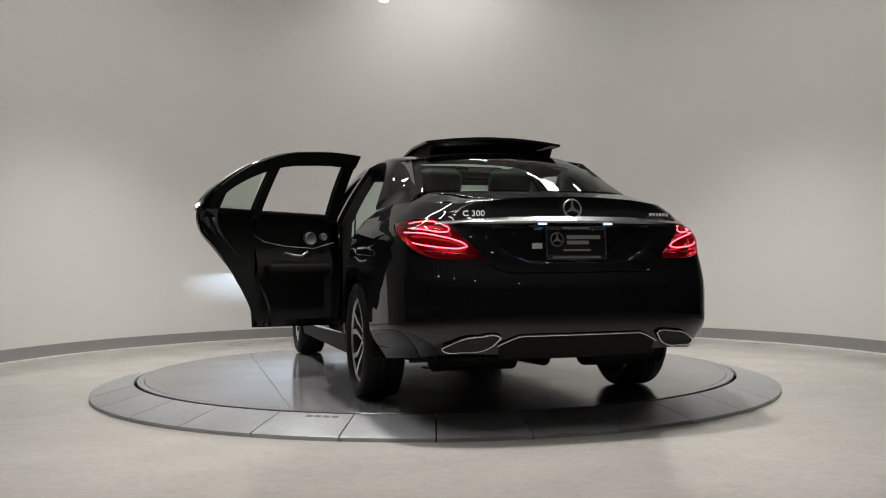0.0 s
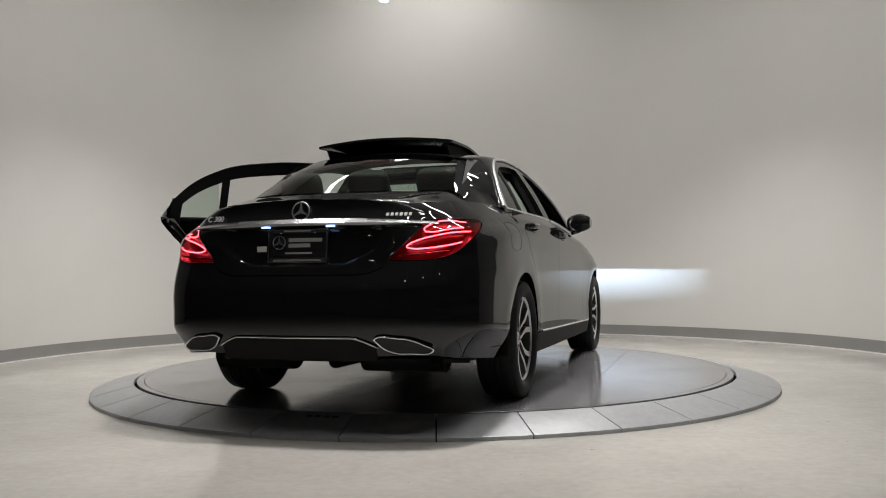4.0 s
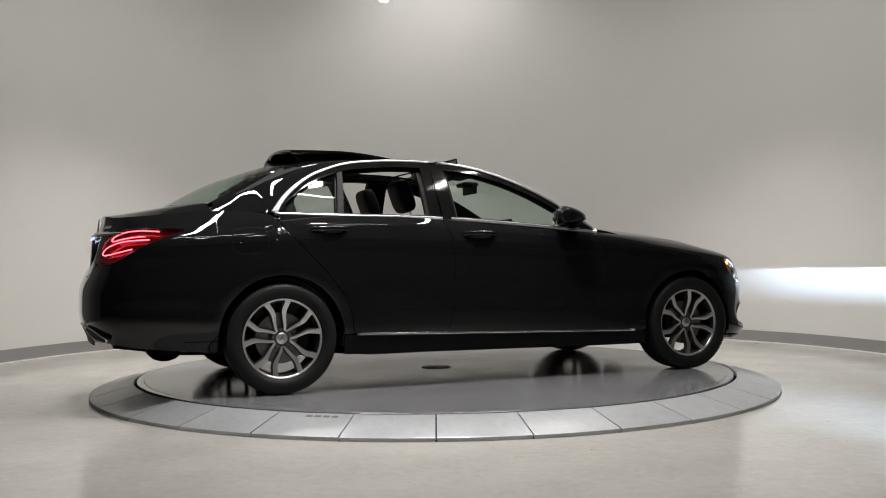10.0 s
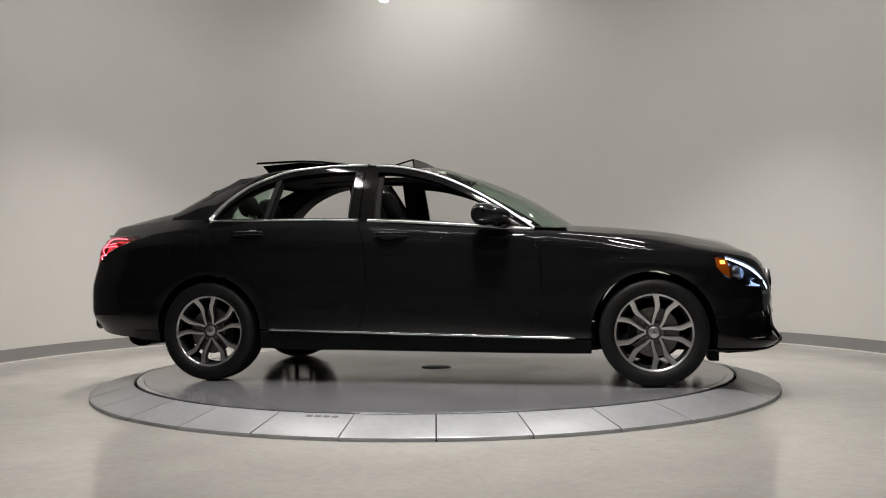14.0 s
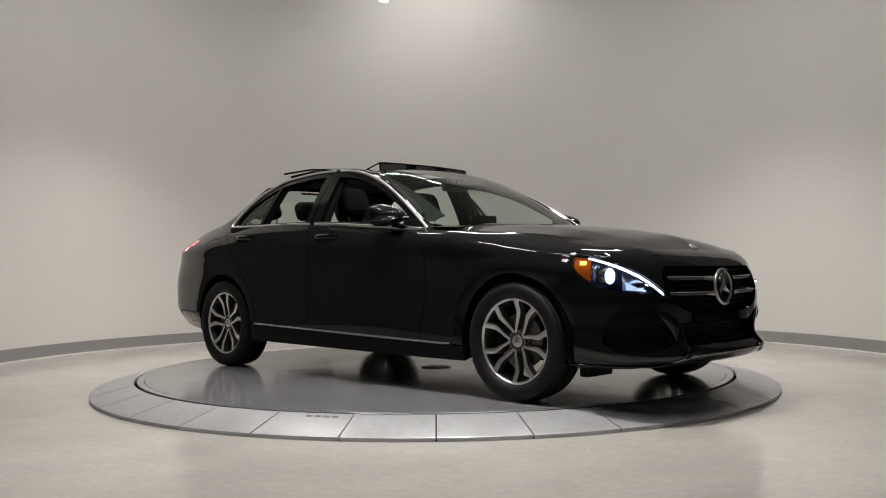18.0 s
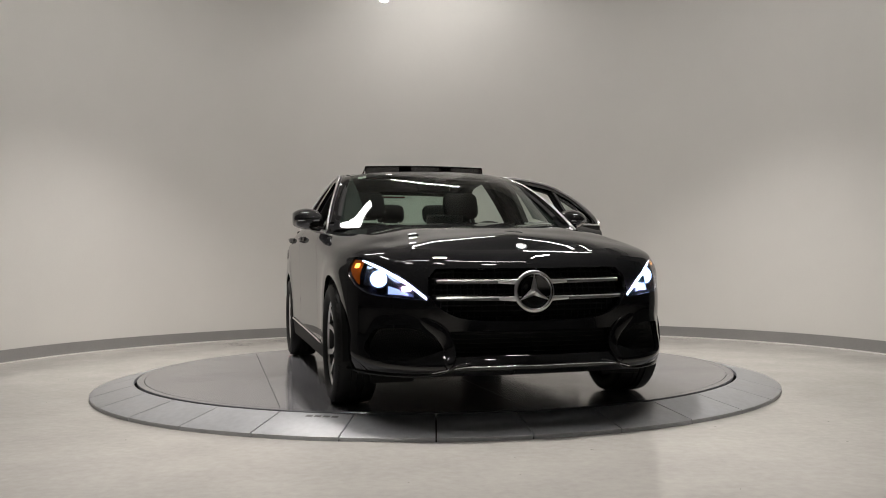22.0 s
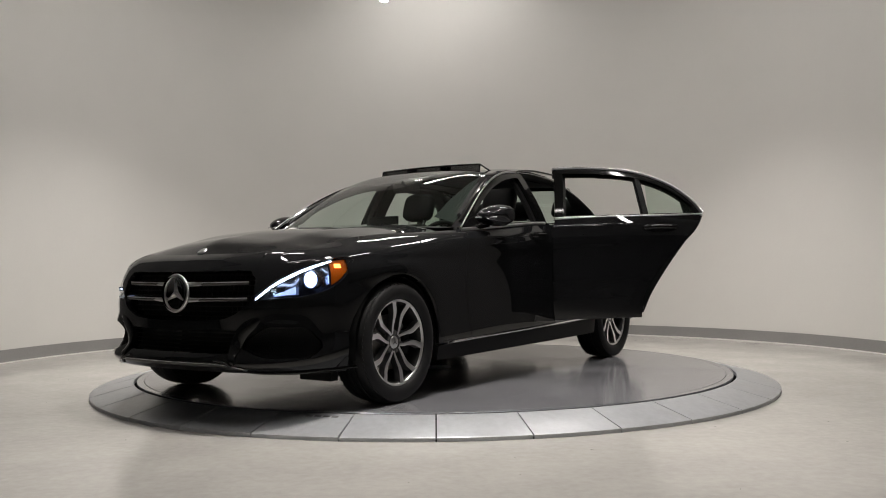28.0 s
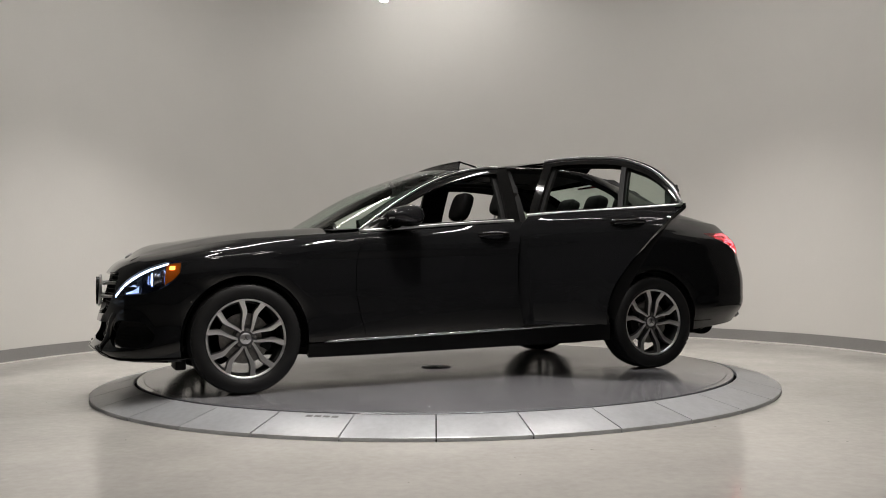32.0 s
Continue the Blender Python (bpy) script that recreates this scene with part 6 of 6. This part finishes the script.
    for side in (1, -1):
        bm = bmesh.new()
        add_tube(bm, [(-0.42, 0.70 * side, 1.22), (-0.43, 0.715 * side, 0.80), (-0.40, 0.70 * side, 0.36)], 0.003, 0.024, 6, up=(1, 0, 0))
        part("seat_belt", bm, mat("belt_webbing", (0.02, 0.02, 0.02), 0.7, bump=0.2), cabin)
        bm = bmesh.new()
        add_grid(bm, [[(0.02 - 0.14 * a, (0.12 + 0.36 * b) * side, 1.352 + 0.012 * a) for a in (0, 0.5, 1)] for b in (0, 0.5, 1)])
        solidify(bm, 0.012)
        part("sun_visor", bm, LINER, cabin)
    bm = bmesh.new()
    add_box(bm, (-1.88, -0.27, 1.030), (-1.82, 0.27, 1.092), 0.006)
    hb = part("high_brake_lamp", bm, CABIN_PLASTIC, cabin, "unlit brake lamp housing on the shelf")
    bm = bmesh.new()
    add_tube(bm, [(-1.885, -0.285, 1.080), (-1.88, -0.265, 1.098), (-1.88, 0.265, 1.098), (-1.885, 0.285, 1.080)], 0.0035, 0.0035, 6, closed=True, up=(1, 0, 0))
    part("lamp_edge", bm, SATIN, hb)
    # stickers on the glass
    bm = bmesh.new()
    a = A_EDGE(0.86)
    add_grid(bm, [[WIND_TOP(0.80 + 0.10 * p) * (1 - q) + WIND_LOW(0.80 + 0.10 * p) * q + Vector((0.003, 0, 0.003)) for q in (0.06, 0.10)] for p in (0, 1)])
    for v in bm.verts:
        v.co.y *= -1
    part("glass_sticker", bm, STICKER, CAR, "small white sticker in the windscreen corner", smooth=False)


build_cabin()


# ---------------------------------------------------------------- light fittings
def strip_light(watts, x, y, z, turn, length=1.4, wide=0.055):
    fit = thing("strip_light", "long white ceiling strip light, lit", "ceiling light", "ceiling strip lights")
    fit.matrix_world = pose(x, y, z, 0, 0, turn)
    bm = bmesh.new()
    add_box(bm, (-length / 2, -wide - 0.015, 0.012), (length / 2, wide + 0.015, 0.07), 0.012)
    part("housing", bm, FIXTURE, fit, sharp=30)
    bm = bmesh.new()
    add_box(bm, (-length / 2 + 0.02, -wide, 0.0), (length / 2 - 0.02, wide, 0.012), 0.004)
    part("diffuser", bm, TUBE_GLOW, fit, "glowing diffuser")
    for s in (-0.4, 0.4):
        bm = bmesh.new()
        add_tube(bm, [(s * length, 0, 0.07), (s * length, 0, CEIL - z)], 0.004, 0.004, 6)
        part("hanger", bm, SATIN, fit)
    if watts:
        area_lamp("strip_lamp", pose(x, y, z - 0.01, 0, 0, turn), length, 2 * wide, watts)


def down_light(x, y, z, target, watts, degrees):
    fit = thing("down_light", "round black spot light on a stem, lit", "spot light", "ceiling spot lights")
    fit.matrix_world = pose(x, y, z)
    bm = bmesh.new()
    add_revolve(bm, [(0.0, -0.01), (0.05, -0.01), (0.062, 0.0), (0.065, 0.10), (0.03, 0.13), (0.0, 0.13)], 28, pose(0, 0, 0, 90))
    part("can", bm, DARK_FIXTURE, fit, sharp=50)
    bm = bmesh.new()
    add_revolve(bm, [(0.0, 0.0), (0.048, 0.0), (0.048, 0.006)], 24, pose(0, 0, -0.014, 90))
    part("lens", bm, SPOT_GLOW, fit, "glowing lamp face")
    bm = bmesh.new()
    add_tube(bm, [(0, 0, 0.12), (0, 0, CEIL - z)], 0.010, 0.010, 8)
    part("stem", bm, DARK_FIXTURE, fit)
    if watts:
        spot_lamp("spot_lamp", (x, y, z - 0.03), target, watts, degrees)


for w_, sx_, sy_, st_, len_, wide_ in ((33, -1.85, -0.85, 90, 1.5, 0.045), (33, 1.85, -0.85, 90, 1.5, 0.045), (21, 0.10, 3.72, 0, 1.3, 0.035), (19, -1.95, 1.62, 0, 1.15, 0.09), (19, 1.95, 1.58, 0, 1.15, 0.09),
                                        (14, -1.05, -2.55, 0, 1.6, 0.03), (14, 1.05, -2.55, 0, 1.6, 0.03)):
    strip_light(w_, sx_, sy_, 4.75, st_, len_, wide_)
for x_, y_, z_, w_, d_ in ((-0.55, 3.80, 3.93, 0, 150), (-2.15, 1.6, 4.0, 420, 88), (2.15, 1.6, 4.0, 420, 88),
                           (0.1, -1.85, 4.0, 540, 78), (-1.1, -3.1, 4.0, 20, 124), (0.05, -3.25, 4.0, 20, 124), (1.2, -3.1, 4.0, 20, 124)):
    down_light(x_, y_, z_, (x_, y_, 0), w_, d_)
for x_ in (-3.0, -1.0, 1.0, 3.0):
    for y_ in (-7.6, -10.2):
        down_light(x_, y_, 4.1, (x_, y_, 0), 0, 90)


# ---------------------------------------------------------------- what moves
def motions():
    # heading of the car over time, in degrees; the car and its disc turn together
    knots = [(0, 105.31), (8, 38.67), (16, -29.31), (24, -92.32), (32, -157.45)]
    rows, disc_rows = [], []
    for k in range(33):
        a = 0.0
        for (t0, a0), (t1, a1) in zip(knots, knots[1:]):
            if t0 <= k <= t1:
                a = a0 + (a1 - a0) * (k - t0) / (t1 - t0)
        m = pose(0, 0, 0, 0, 0, a)
        disc_rows.append((float(k), m))
        rows.append((float(k), m @ pose(0.101, -0.062, DISC_Z)))
    walk(CAR, rows)
    walk(DISC, disc_rows)


motions()
